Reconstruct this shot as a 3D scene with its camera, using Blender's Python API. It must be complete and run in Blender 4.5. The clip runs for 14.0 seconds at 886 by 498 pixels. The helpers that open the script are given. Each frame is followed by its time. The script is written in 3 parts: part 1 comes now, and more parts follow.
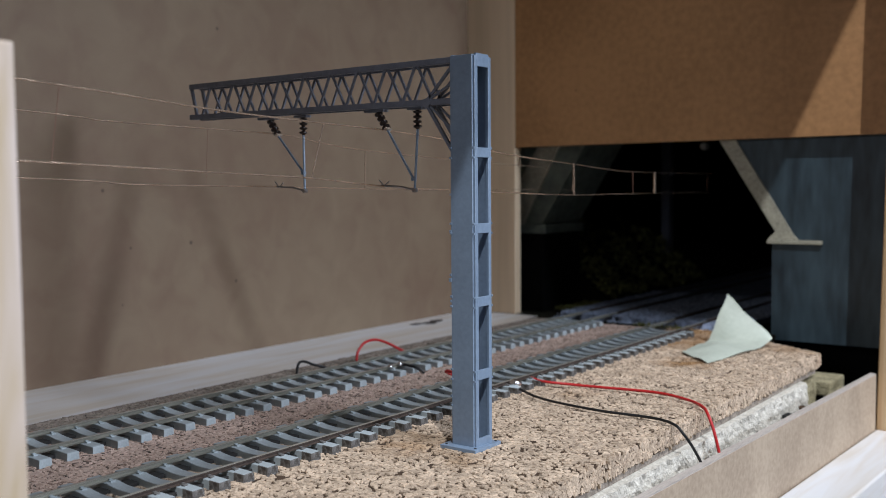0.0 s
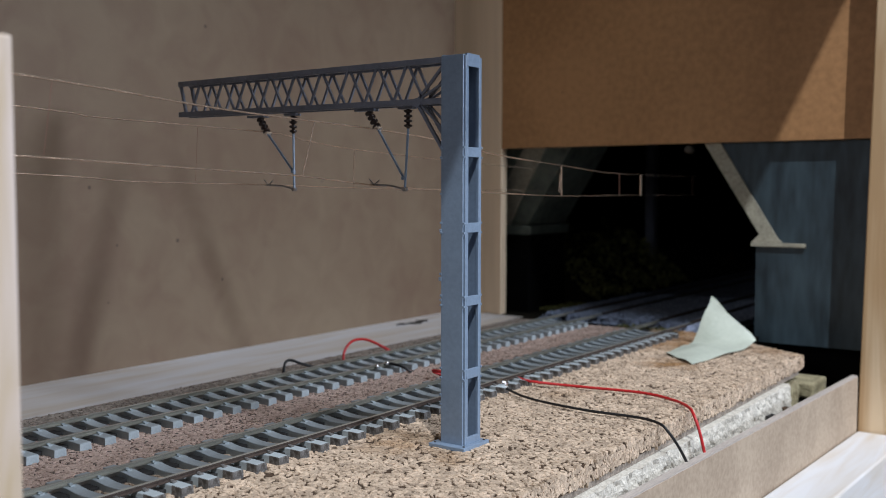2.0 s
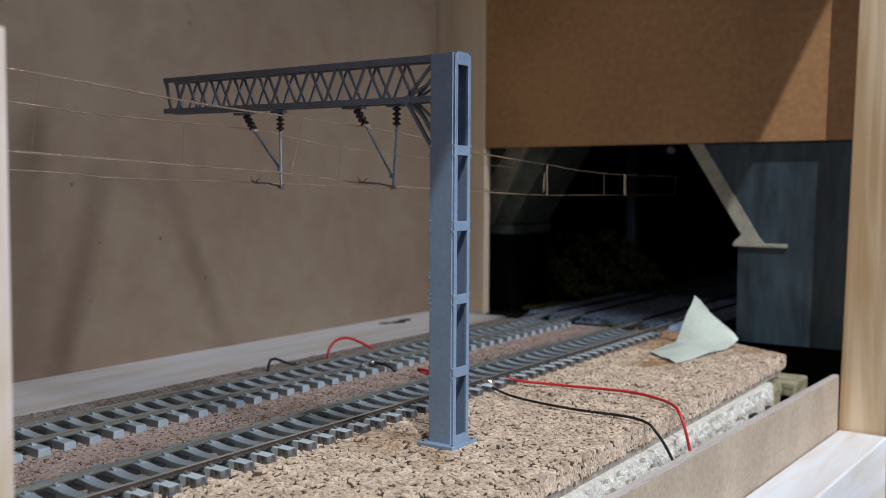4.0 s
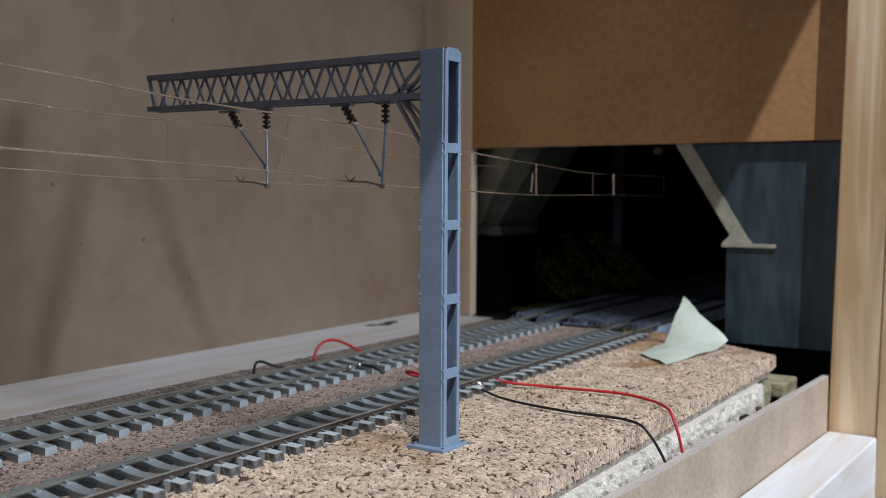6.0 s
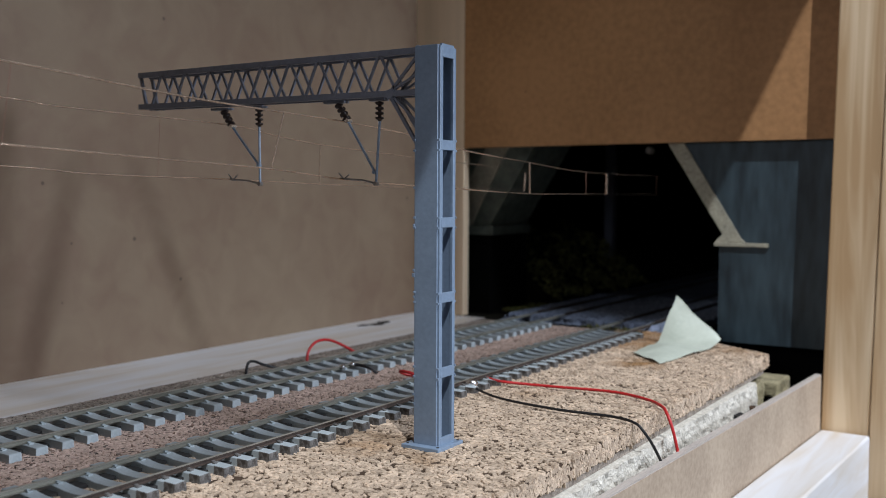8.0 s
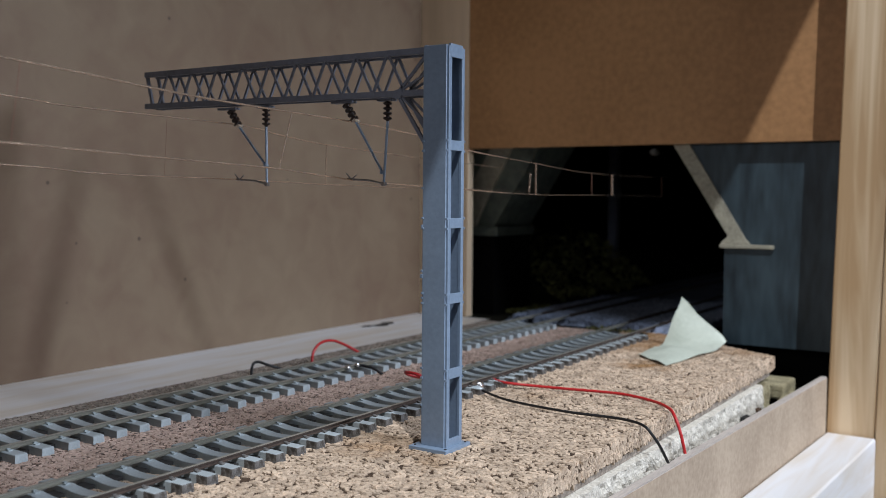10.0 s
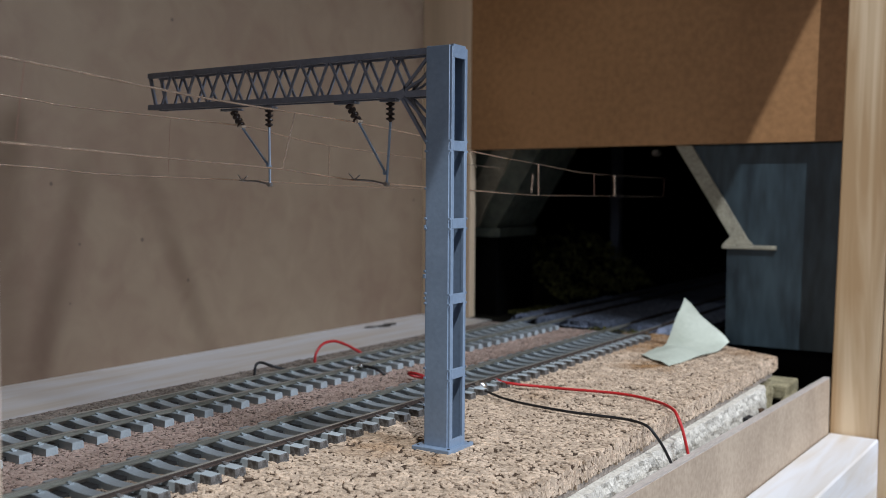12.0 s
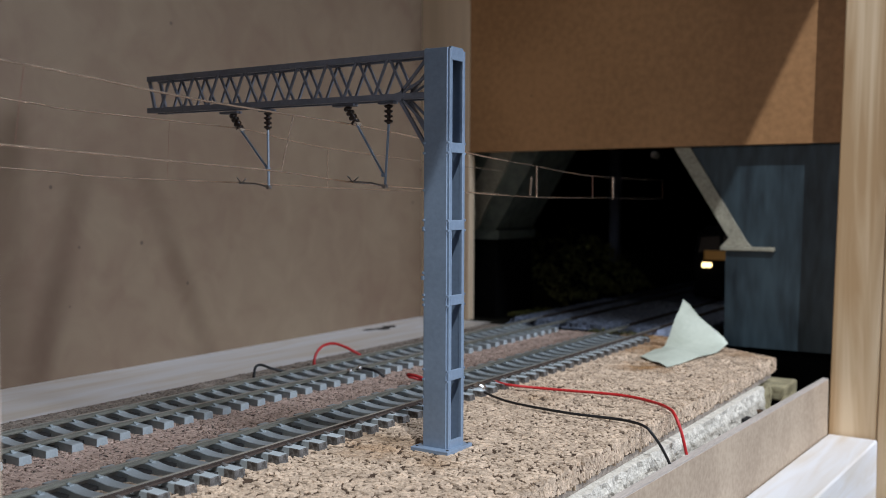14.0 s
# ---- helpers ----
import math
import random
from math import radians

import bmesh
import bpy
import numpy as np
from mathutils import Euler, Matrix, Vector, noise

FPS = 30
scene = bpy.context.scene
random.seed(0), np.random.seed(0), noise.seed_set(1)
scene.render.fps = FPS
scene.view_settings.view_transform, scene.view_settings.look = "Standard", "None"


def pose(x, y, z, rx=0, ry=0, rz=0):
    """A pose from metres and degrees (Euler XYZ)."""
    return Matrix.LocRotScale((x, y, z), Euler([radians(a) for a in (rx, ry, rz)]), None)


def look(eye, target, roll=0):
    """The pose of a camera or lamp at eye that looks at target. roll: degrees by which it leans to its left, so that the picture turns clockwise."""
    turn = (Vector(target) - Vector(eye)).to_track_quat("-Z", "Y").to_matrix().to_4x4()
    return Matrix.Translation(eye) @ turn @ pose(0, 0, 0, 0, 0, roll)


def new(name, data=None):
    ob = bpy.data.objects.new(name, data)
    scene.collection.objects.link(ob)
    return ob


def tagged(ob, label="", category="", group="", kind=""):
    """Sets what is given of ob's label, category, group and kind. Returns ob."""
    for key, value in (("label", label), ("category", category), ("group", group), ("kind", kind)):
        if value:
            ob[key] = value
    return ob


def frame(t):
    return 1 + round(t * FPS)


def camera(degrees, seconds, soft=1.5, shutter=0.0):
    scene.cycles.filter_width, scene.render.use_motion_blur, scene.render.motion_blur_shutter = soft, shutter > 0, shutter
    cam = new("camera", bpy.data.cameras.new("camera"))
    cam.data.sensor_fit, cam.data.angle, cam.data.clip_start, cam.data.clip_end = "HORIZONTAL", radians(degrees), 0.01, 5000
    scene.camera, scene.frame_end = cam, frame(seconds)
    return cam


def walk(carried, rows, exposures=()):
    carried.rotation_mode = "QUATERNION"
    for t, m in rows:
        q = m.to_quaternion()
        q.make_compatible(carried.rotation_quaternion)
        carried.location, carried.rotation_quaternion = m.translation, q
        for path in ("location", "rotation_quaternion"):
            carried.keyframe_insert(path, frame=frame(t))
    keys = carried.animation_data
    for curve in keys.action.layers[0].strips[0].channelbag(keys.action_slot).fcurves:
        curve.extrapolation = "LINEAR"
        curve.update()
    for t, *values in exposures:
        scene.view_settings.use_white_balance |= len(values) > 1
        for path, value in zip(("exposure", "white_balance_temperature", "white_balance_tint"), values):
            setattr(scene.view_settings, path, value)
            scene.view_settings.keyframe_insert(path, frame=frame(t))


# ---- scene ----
cam = camera(48.96, 14.0, soft=0.7)
cam.data.dof.use_dof, cam.data.dof.focus_distance, cam.data.dof.aperture_fstop = True, 0.262, 24.0


def eye(x, y, z, yaw, down, lean):
    return pose(x, y, z, 90 - down, 0, yaw) @ pose(0, 0, 0, 0, 0, lean)


# seconds, place in metres, yaw, tilt down, lean
PATH = [
    (0.0, 0.1879, -0.2599, 0.0703, 36.345, 3.495, -0.416),
    (0.5, 0.1870, -0.2602, 0.0703, 36.161, 3.475, -0.135),
    (1.0, 0.1872, -0.2618, 0.0700, 35.920, 3.433, 0.008),
    (1.5, 0.1863, -0.2617, 0.0698, 35.638, 3.387, 0.064),
    (2.0, 0.1868, -0.2619, 0.0697, 35.294, 3.407, 0.088),
    (2.5, 0.1870, -0.2618, 0.0693, 34.956, 3.350, 0.140),
    (3.0, 0.1856, -0.2632, 0.0696, 34.575, 3.439, 0.214),
    (5.5, 0.1823, -0.2612, 0.0682, 33.300, 3.226, 0.377),
    (6.0, 0.1802, -0.2603, 0.0680, 33.032, 3.221, 0.319),
    (6.5, 0.1803, -0.2604, 0.0680, 32.832, 3.195, 0.279),
    (7.0, 0.1802, -0.2607, 0.0676, 32.705, 3.167, 0.288),
    (7.5, 0.1794, -0.2603, 0.0672, 32.527, 3.164, 0.308),
    (8.0, 0.1783, -0.2598, 0.0669, 32.432, 3.125, 0.280),
    (10.5, 0.1760, -0.2600, 0.0667, 32.488, 3.039, 0.487),
    (11.0, 0.1763, -0.2600, 0.0662, 32.528, 3.009, 0.487),
    (11.5, 0.1766, -0.2597, 0.0662, 32.603, 3.029, 0.414),
    (12.0, 0.1761, -0.2604, 0.0664, 32.589, 2.965, 0.388),
    (12.5, 0.1764, -0.2601, 0.0661, 32.630, 2.945, 0.358),
    (13.0, 0.1768, -0.2599, 0.0661, 32.681, 2.943, 0.352),
    (13.5, 0.1768, -0.2604, 0.0662, 32.652, 2.847, 0.319),
    (14.0, 0.1769, -0.2609, 0.0660, 32.581, 2.770, 0.237),
]
walk(cam, [(r[0], eye(*r[1:])) for r in PATH])

# ---- light: a dim room, a ceiling lamp over the front edge, a lamp and added fills behind the camera ----
world = bpy.data.worlds.new("room")
scene.world = world
world.use_nodes = True
world.node_tree.nodes["Background"].inputs[0].default_value = (0.86, 0.90, 1.0, 1)
world.node_tree.nodes["Background"].inputs[1].default_value = 0.09


def room_lamp(name, spot, target, size, watts, colour):
    d = bpy.data.lights.new(name, "AREA")
    d.shape, d.size, d.energy, d.color = "DISK", size, watts, colour
    ob = new(name, d)
    ob.matrix_world = look(spot, target)
    return ob


room_lamp("ceiling_lamp", (0.815, -0.77, 1.72), (0.06, 0.2, 0.05), 0.014, 33.0, (0.86, 0.90, 0.965))
room_lamp("room_lamp", (1.30, 0.05, 0.25), (0.0, 0.0, 0.05), 0.18, 7.6, (0.76, 0.84, 1.0))
# two unseen fills, added to brighten the interior and the tunnel bed
room_lamp("side_fill", (1.45, -0.07, 1.45), (0.0, 0.0, 0.05), 0.70, 28.0, (0.78, 0.86, 1.0))
room_lamp("back_fill", (0.25, -1.35, 0.34), (0.0, 0.2, 0.03), 0.25, 2.0, (0.835, 0.88, 1.0))
scene.view_settings.exposure = -0.06

# ---- materials ----
MM = 0.001


def material(name, colour, rough=0.7, metal=0.0, vary=0.25, fine=900, coarse=60, bump=0.15, stretch=(1, 1, 1), tint=None, island=0.0, each=0.0, emit=None, fleck=0.0, spots=0.0, warp=0.0, hard=1.0, gloss=0.5):
    m = bpy.data.materials.new(name)
    m.use_nodes = True
    nt = m.node_tree
    N, L = nt.nodes, nt.links
    b = N["Principled BSDF"]
    co = N.new("ShaderNodeTexCoord")
    mp = N.new("ShaderNodeMapping")
    mp.inputs["Scale"].default_value = stretch
    L.new(co.outputs["Object"], mp.inputs["Vector"])
    n1, n2 = N.new("ShaderNodeTexNoise"), N.new("ShaderNodeTexNoise")
    for n, sc, det in ((n1, fine, 4), (n2, coarse, 3)):
        n.inputs["Scale"].default_value, n.inputs["Detail"].default_value = sc, det
        n.inputs["Distortion"].default_value = warp
        L.new(mp.outputs[0], n.inputs["Vector"])
    add = N.new("ShaderNodeMath")
    add.operation = "MULTIPLY_ADD"
    add.inputs[1].default_value = 0.5
    L.new(n1.outputs["Fac"], add.inputs[0])
    half = N.new("ShaderNodeMath")
    half.operation = "MULTIPLY"
    half.inputs[1].default_value = 0.5
    L.new(n2.outputs["Fac"], half.inputs[0])
    L.new(half.outputs[0], add.inputs[2])
    ramp = N.new("ShaderNodeValToRGB")
    e = ramp.color_ramp.elements
    e[0].position, e[1].position = 0.5 - 0.18 / hard, 0.5 + 0.18 / hard
    c = Vector(colour)
    t = Vector(tint) if tint else c
    e[0].color = (*(c * (1 - vary)), 1)
    e[1].color = (*(t * (1 + vary * 0.7)), 1)
    L.new(add.outputs[0], ramp.inputs[0])
    out = ramp.outputs[0]
    if island or each:
        src = N.new("ShaderNodeNewGeometry").outputs["Random Per Island"] if island else N.new("ShaderNodeObjectInfo").outputs["Random"]
        k = island or each
        mr = N.new("ShaderNodeMapRange")
        mr.inputs[3].default_value, mr.inputs[4].default_value = 1 - k, 1 + k
        L.new(src, mr.inputs[0])
        if fleck:
            cut = N.new("ShaderNodeMapRange")
            cut.inputs[1].default_value, cut.inputs[2].default_value = fleck, fleck + 0.02
            cut.inputs[3].default_value, cut.inputs[4].default_value = 0.28, 1.0
            L.new(src, cut.inputs[0])
            mul = N.new("ShaderNodeMath")
            mul.operation = "MULTIPLY"
            L.new(mr.outputs[0], mul.inputs[0])
            L.new(cut.outputs[0], mul.inputs[1])
            mr = mul
        mix = N.new("ShaderNodeVectorMath")
        mix.operation = "SCALE"
        L.new(out, mix.inputs[0])
        L.new(mr.outputs[0], mix.inputs["Scale"])
        out = mix.outputs[0]
    if spots:
        vo, cut = N.new("ShaderNodeTexVoronoi"), N.new("ShaderNodeMapRange")
        vo.inputs["Scale"].default_value = 45
        L.new(co.outputs["Object"], vo.inputs["Vector"])
        L.new(vo.outputs["Distance"], cut.inputs[0])
        cut.inputs[1].default_value, cut.inputs[2].default_value = spots * 0.55, spots
        cut.inputs[3].default_value, cut.inputs[4].default_value = 0.45, 1.0
        mix = N.new("ShaderNodeVectorMath")
        mix.operation = "SCALE"
        L.new(out, mix.inputs[0])
        L.new(cut.outputs[0], mix.inputs["Scale"])
        out = mix.outputs[0]
    L.new(out, b.inputs["Base Color"])
    b.inputs["Roughness"].default_value, b.inputs["Metallic"].default_value = rough, metal
    b.inputs["Specular IOR Level"].default_value = gloss
    if bump:
        bp = N.new("ShaderNodeBump")
        bp.inputs["Strength"].default_value, bp.inputs["Distance"].default_value = bump, 0.0008
        L.new(n1.outputs["Fac"], bp.inputs["Height"])
        L.new(bp.outputs[0], b.inputs["Normal"])
    if emit:
        b.inputs["Emission Color"].default_value, b.inputs["Emission Strength"].default_value = (*emit[0], 1), emit[1]
    return m


M_WALL = material("tan_hardboard", (0.186, 0.120, 0.077), 0.62, vary=0.10, fine=62, coarse=9, bump=0.03, tint=(0.205, 0.150, 0.097), spots=0.048, hard=1.2, warp=0.6)
M_PANEL = material("brown_fibreboard", (0.404, 0.206, 0.082), 0.6, vary=0.12, fine=300, coarse=17, bump=0.04, tint=(0.445, 0.234, 0.100), spots=0.035, hard=1.6)
M_FASCIA = material("pale_fibreboard", (0.332, 0.252, 0.180), 0.8, vary=0.14, fine=620, coarse=38, bump=0.10, tint=(0.371, 0.292, 0.214), hard=1.5)
M_CUT = material("grey_sawn_edge", (0.42, 0.37, 0.33), 0.9, vary=0.25, fine=1800, coarse=150, bump=0.3, stretch=(1, 0.15, 1))
M_PINE = material("planed_pine", (0.594, 0.383, 0.196), 0.5, vary=0.26, fine=130, coarse=52, bump=0.05, stretch=(1, 1, 0.05), tint=(0.578, 0.448, 0.297), warp=1.0, hard=2.4)
# paler copy of M_PINE; the corner post's extra brightness is in the colour
M_PINE_CORNER = material("pale_corner_pine", (0.650, 0.496, 0.329), 0.6, vary=0.08, fine=90, coarse=40, bump=0.05, stretch=(1, 1, 0.05), tint=(0.750, 0.583, 0.403), hard=2.0)
M_PINE_PALE = material("pale_pine", (0.620, 0.550, 0.465), 0.5, vary=0.08, fine=120, coarse=34, bump=0.06, stretch=(1, 0.12, 1), tint=(0.639, 0.644, 0.660), warp=0.8, hard=1.7)
M_SAWN = material("sawn_pine", (0.480, 0.368, 0.226), 0.6, vary=0.10, fine=160, coarse=34, bump=0.08, stretch=(1, 1, 0.16), tint=(0.544, 0.456, 0.406), hard=2.2, warp=0.8)
# near-black sheet: darkness of the crevices between granules is put into its colour
M_CORK = material("dark_cork", (0.060, 0.034, 0.018), 0.95, vary=0.45, fine=900, coarse=200, bump=0.6)
M_CHIP = material("cork_granule", (0.435, 0.325, 0.228), 0.9, vary=0.22, fine=1500, coarse=120, bump=0.5, tint=(0.56, 0.435, 0.322), island=0.24)
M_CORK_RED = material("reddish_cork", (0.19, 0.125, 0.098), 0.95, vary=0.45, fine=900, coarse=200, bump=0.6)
M_CHIP_RED = material("reddish_cork_granule", (0.49, 0.352, 0.28), 0.9, vary=0.18, fine=1500, coarse=120, bump=0.35, tint=(0.57, 0.43, 0.355), island=0.16, fleck=0.06)
M_CRUMB = material("grey_brown_crumb", (0.24, 0.195, 0.155), 0.95, vary=0.3, fine=1500, coarse=150, bump=0.5, tint=(0.33, 0.28, 0.235), island=0.3)
M_FOAM = material("crumbly_cream_board", (0.55, 0.51, 0.435), 0.95, vary=0.14, fine=1500, coarse=420, bump=0.8, tint=(0.64, 0.605, 0.53), hard=1.5)
M_CONCRETE = material("grey_concrete_plastic", (0.337, 0.384, 0.401), 0.40, vary=0.14, fine=1500, coarse=220, bump=0.12, tint=(0.370, 0.418, 0.437), each=0.08)
M_RAIL = material("nickel_rail", (0.47, 0.465, 0.41), 0.28, 0.7, vary=0.35, fine=700, coarse=60, bump=0.03, stretch=(1, 0.1, 1))
M_RUST = material("rust_brown_paint", (0.056, 0.040, 0.032), 0.65, vary=0.40, fine=1200, coarse=260, bump=0.3, gloss=0.3)
M_CHIPPED = material("chipped_brown_paint", (0.075, 0.064, 0.055), 0.65, vary=0.3, fine=1100, coarse=420, bump=0.4, tint=(0.15, 0.145, 0.14), hard=1.8)
M_RAIL_SIDE = material("tarnished_rail_side", (0.22, 0.215, 0.178), 0.4, 0.4, vary=0.38, fine=900, coarse=120, bump=0.05, stretch=(1, 0.2, 1))
M_WEB = material("dark_sleeper_web", (0.028, 0.027, 0.026), 0.7, vary=0.3)
M_MAST = material("blue_grey_paint", (0.183, 0.246, 0.331), 0.34, vary=0.16, fine=900, coarse=90, bump=0.06)
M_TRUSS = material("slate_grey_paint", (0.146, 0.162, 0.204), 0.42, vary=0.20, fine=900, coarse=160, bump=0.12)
M_INSUL = material("dark_brown_ceramic", (0.020, 0.010, 0.008), 0.3, vary=0.2)
M_STEEL = material("dull_steel", (0.30, 0.29, 0.29), 0.38, 0.8, vary=0.2, fine=2500)
M_COPPER = material("copper_wire", (0.614, 0.459, 0.344), 0.26, 0.75, vary=0.35, fine=1600, coarse=110, bump=0.25)
M_COPPER_DIM = material("tarnished_dim_copper", (0.23, 0.12, 0.085), 0.5, 0.5, vary=0.3, fine=1600, coarse=110, bump=0.1)
M_RED = material("red_insulation", (0.44, 0.016, 0.018), 0.4, vary=0.08, bump=0.0)
M_BLACK = material("black_insulation", (0.007, 0.007, 0.008), 0.5, vary=0.1, bump=0.0)
M_SOLDER = material("bright_solder", (0.85, 0.86, 0.88), 0.27, 1.0, vary=0.05, bump=0.1)
M_PAPER = material("pale_green_tape", (0.44, 0.485, 0.405), 0.55, vary=0.08, fine=500, coarse=80, bump=0.15, tint=(0.47, 0.505, 0.43))
M_STONE = material("slate_blue_card", (0.019, 0.034, 0.045), 0.40, vary=0.30, fine=240, coarse=60, bump=0.06, stretch=(1, 1, 0.22), tint=(0.038, 0.062, 0.077), hard=1.25)
M_DUSTY = material("dusty_grey_card", (0.081, 0.104, 0.092), 0.8, vary=0.30, fine=240, coarse=45, bump=0.1, tint=(0.138, 0.163, 0.136))
M_LEDGE = material("weathered_pale_moulding", (0.33, 0.32, 0.25), 0.75, vary=0.30, fine=700, coarse=130, bump=0.2, tint=(0.40, 0.38, 0.30))
M_BALLAST = material("grey_ballast", (0.182, 0.214, 0.289), 0.95, vary=0.40, fine=500, coarse=70, bump=0.9, gloss=0.15)
M_PEBBLE = material("ballast_chip", (0.224, 0.265, 0.344), 0.95, vary=0.3, fine=900, coarse=90, bump=0.5, island=0.35, gloss=0.15)
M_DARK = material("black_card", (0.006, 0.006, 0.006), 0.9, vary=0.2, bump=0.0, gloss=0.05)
M_MOSS = material("green_scatter", (0.160, 0.160, 0.058), 0.95, vary=0.5, fine=500, coarse=80, bump=0.8, island=0.5, gloss=0.1)
M_NEAR_BLACK = material("near_black_matte", (0.012, 0.011, 0.007), 0.95, vary=0.5, fine=400, coarse=60, bump=0.8, gloss=0.1)
M_FAR = material("dark_slate_paint", (0.150, 0.165, 0.210), 0.5, vary=0.15)
M_CRACK = material("brown_crack_strip", (0.20, 0.155, 0.12), 0.9, vary=0.5, fine=900, coarse=160, bump=0.8, tint=(0.34, 0.29, 0.24))
M_YELLOWED = material("yellowed_board", (0.230, 0.191, 0.104), 0.95, vary=0.35, fine=900, coarse=160, bump=1.0, tint=(0.332, 0.293, 0.178))
M_INK = material("ink_mark", (0.03, 0.028, 0.026), 0.7, vary=0.3)
M_LOCO = material("loco_navy_paint", (0.003, 0.003, 0.004), 0.9, vary=0.1, gloss=0.1)
M_GLASS = material("dark_cab_glass", (0.01, 0.01, 0.012), 0.08, vary=0.1, bump=0.0)
M_LAMP = material("lit_headlight", (1, 0.85, 0.6), 0.4, vary=0.0, bump=0.0, emit=((1.0, 0.72, 0.34), 3.5))
M_PANEL_GLOW = material("glowing_warning_panel", (0.4, 0.2, 0.05), 0.5, vary=0.0, bump=0.0, emit=((1.0, 0.50, 0.10), 0.035))


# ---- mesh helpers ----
def shadow_band(m, a, b, width, strength):
    """A soft shadow painted into the back wall's colour along the line from a to b, both (y, z)."""
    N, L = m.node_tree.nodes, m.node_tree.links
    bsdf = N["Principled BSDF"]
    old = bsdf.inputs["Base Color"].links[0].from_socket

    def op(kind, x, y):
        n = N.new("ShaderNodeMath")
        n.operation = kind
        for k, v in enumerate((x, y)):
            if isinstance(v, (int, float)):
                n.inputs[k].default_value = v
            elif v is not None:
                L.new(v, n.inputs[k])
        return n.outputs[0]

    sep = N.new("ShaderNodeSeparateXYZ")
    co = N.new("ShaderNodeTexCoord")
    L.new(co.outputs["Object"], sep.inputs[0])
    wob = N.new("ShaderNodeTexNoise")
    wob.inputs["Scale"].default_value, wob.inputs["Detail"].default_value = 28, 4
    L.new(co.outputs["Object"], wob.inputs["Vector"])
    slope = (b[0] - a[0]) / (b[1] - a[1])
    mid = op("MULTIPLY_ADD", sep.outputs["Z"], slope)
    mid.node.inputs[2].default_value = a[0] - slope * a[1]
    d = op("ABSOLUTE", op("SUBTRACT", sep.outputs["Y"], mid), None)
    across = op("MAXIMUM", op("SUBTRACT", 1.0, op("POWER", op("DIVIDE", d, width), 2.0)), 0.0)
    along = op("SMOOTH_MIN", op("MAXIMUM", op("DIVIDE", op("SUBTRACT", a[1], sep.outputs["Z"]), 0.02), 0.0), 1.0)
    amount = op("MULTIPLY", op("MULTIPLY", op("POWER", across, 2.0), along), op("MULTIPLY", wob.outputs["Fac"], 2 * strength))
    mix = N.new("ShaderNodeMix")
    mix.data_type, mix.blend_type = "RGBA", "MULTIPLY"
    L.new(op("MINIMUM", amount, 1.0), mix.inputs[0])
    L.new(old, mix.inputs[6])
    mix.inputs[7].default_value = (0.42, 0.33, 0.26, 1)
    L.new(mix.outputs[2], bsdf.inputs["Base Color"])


# two slanted cast shadows, painted into the wall's colour
shadow_band(M_WALL, (-0.0215, 0.0885), (-0.0385, 0.0232), 0.0100, 0.52)
shadow_band(M_WALL, (0.0010, 0.0885), (0.0325, 0.0166), 0.0095, 0.40)


def blot(m, spots):
    """Brown soaked patches on a bed: (x, y, radius, strength)."""
    N, L = m.node_tree.nodes, m.node_tree.links
    bsdf = N["Principled BSDF"]
    co, wob = N.new("ShaderNodeTexCoord"), N.new("ShaderNodeTexNoise")
    wob.inputs["Scale"].default_value, wob.inputs["Detail"].default_value = 170, 4
    L.new(co.outputs["Object"], wob.inputs["Vector"])
    for x, y, radius, strength in spots:
        gap = N.new("ShaderNodeVectorMath")
        gap.operation = "DISTANCE"
        gap.inputs[1].default_value = (x, y, 0.0008)
        L.new(co.outputs["Object"], gap.inputs[0])
        reach = N.new("ShaderNodeMath")
        reach.operation = "MULTIPLY_ADD"
        reach.inputs[1].default_value = radius * 1.6
        L.new(wob.outputs["Fac"], reach.inputs[0])
        L.new(gap.outputs["Value"], reach.inputs[2])
        fade = N.new("ShaderNodeMapRange")
        fade.inputs[1].default_value, fade.inputs[2].default_value = radius * 0.9, radius * 1.7
        fade.inputs[3].default_value, fade.inputs[4].default_value = strength, 0.0
        L.new(reach.outputs[0], fade.inputs[0])
        mix = N.new("ShaderNodeMix")
        mix.data_type, mix.blend_type = "RGBA", "MULTIPLY"
        mix.inputs[7].default_value = (0.56, 0.41, 0.24, 1)
        L.new(fade.outputs[0], mix.inputs[0])
        L.new(bsdf.inputs["Base Color"].links[0].from_socket, mix.inputs[6])
        L.new(mix.outputs[2], bsdf.inputs["Base Color"])


blot(M_CHIP, ((0.026, -0.055, 0.017, 0.6), (0.046, -0.060, 0.010, 0.5), (0.022, 0.156, 0.034, 0.9), (0.038, 0.106, 0.017, 1.0), (0.062, 0.162, 0.022, 0.6), (0.030, 0.030, 0.012, 0.4), (0.011, 0.186, 0.034, 1.0)))


def thing(name, at, label, category, group="", kind=""):
    ob = new(name)
    ob.empty_display_size = 0.01
    ob.location = at
    return tagged(ob, label, category, group, kind)


def mesh_of(name, bm, mat):
    bmesh.ops.recalc_face_normals(bm, faces=bm.faces)
    me = bpy.data.meshes.new(name)
    bm.to_mesh(me)
    bm.free()
    for m in mat if isinstance(mat, (list, tuple)) else (mat,):
        me.materials.append(m)
    return me


def smooth(ob):
    for p in ob.data.polygons:
        p.use_smooth = True
    return ob


def part(name, bm, mat, parent, label="", at=None):
    ob = new(name, mesh_of(name, bm, mat) if isinstance(bm, bmesh.types.BMesh) else bm)
    ob.parent = parent
    if at is not None:
        ob.location = at
    return tagged(ob, label)


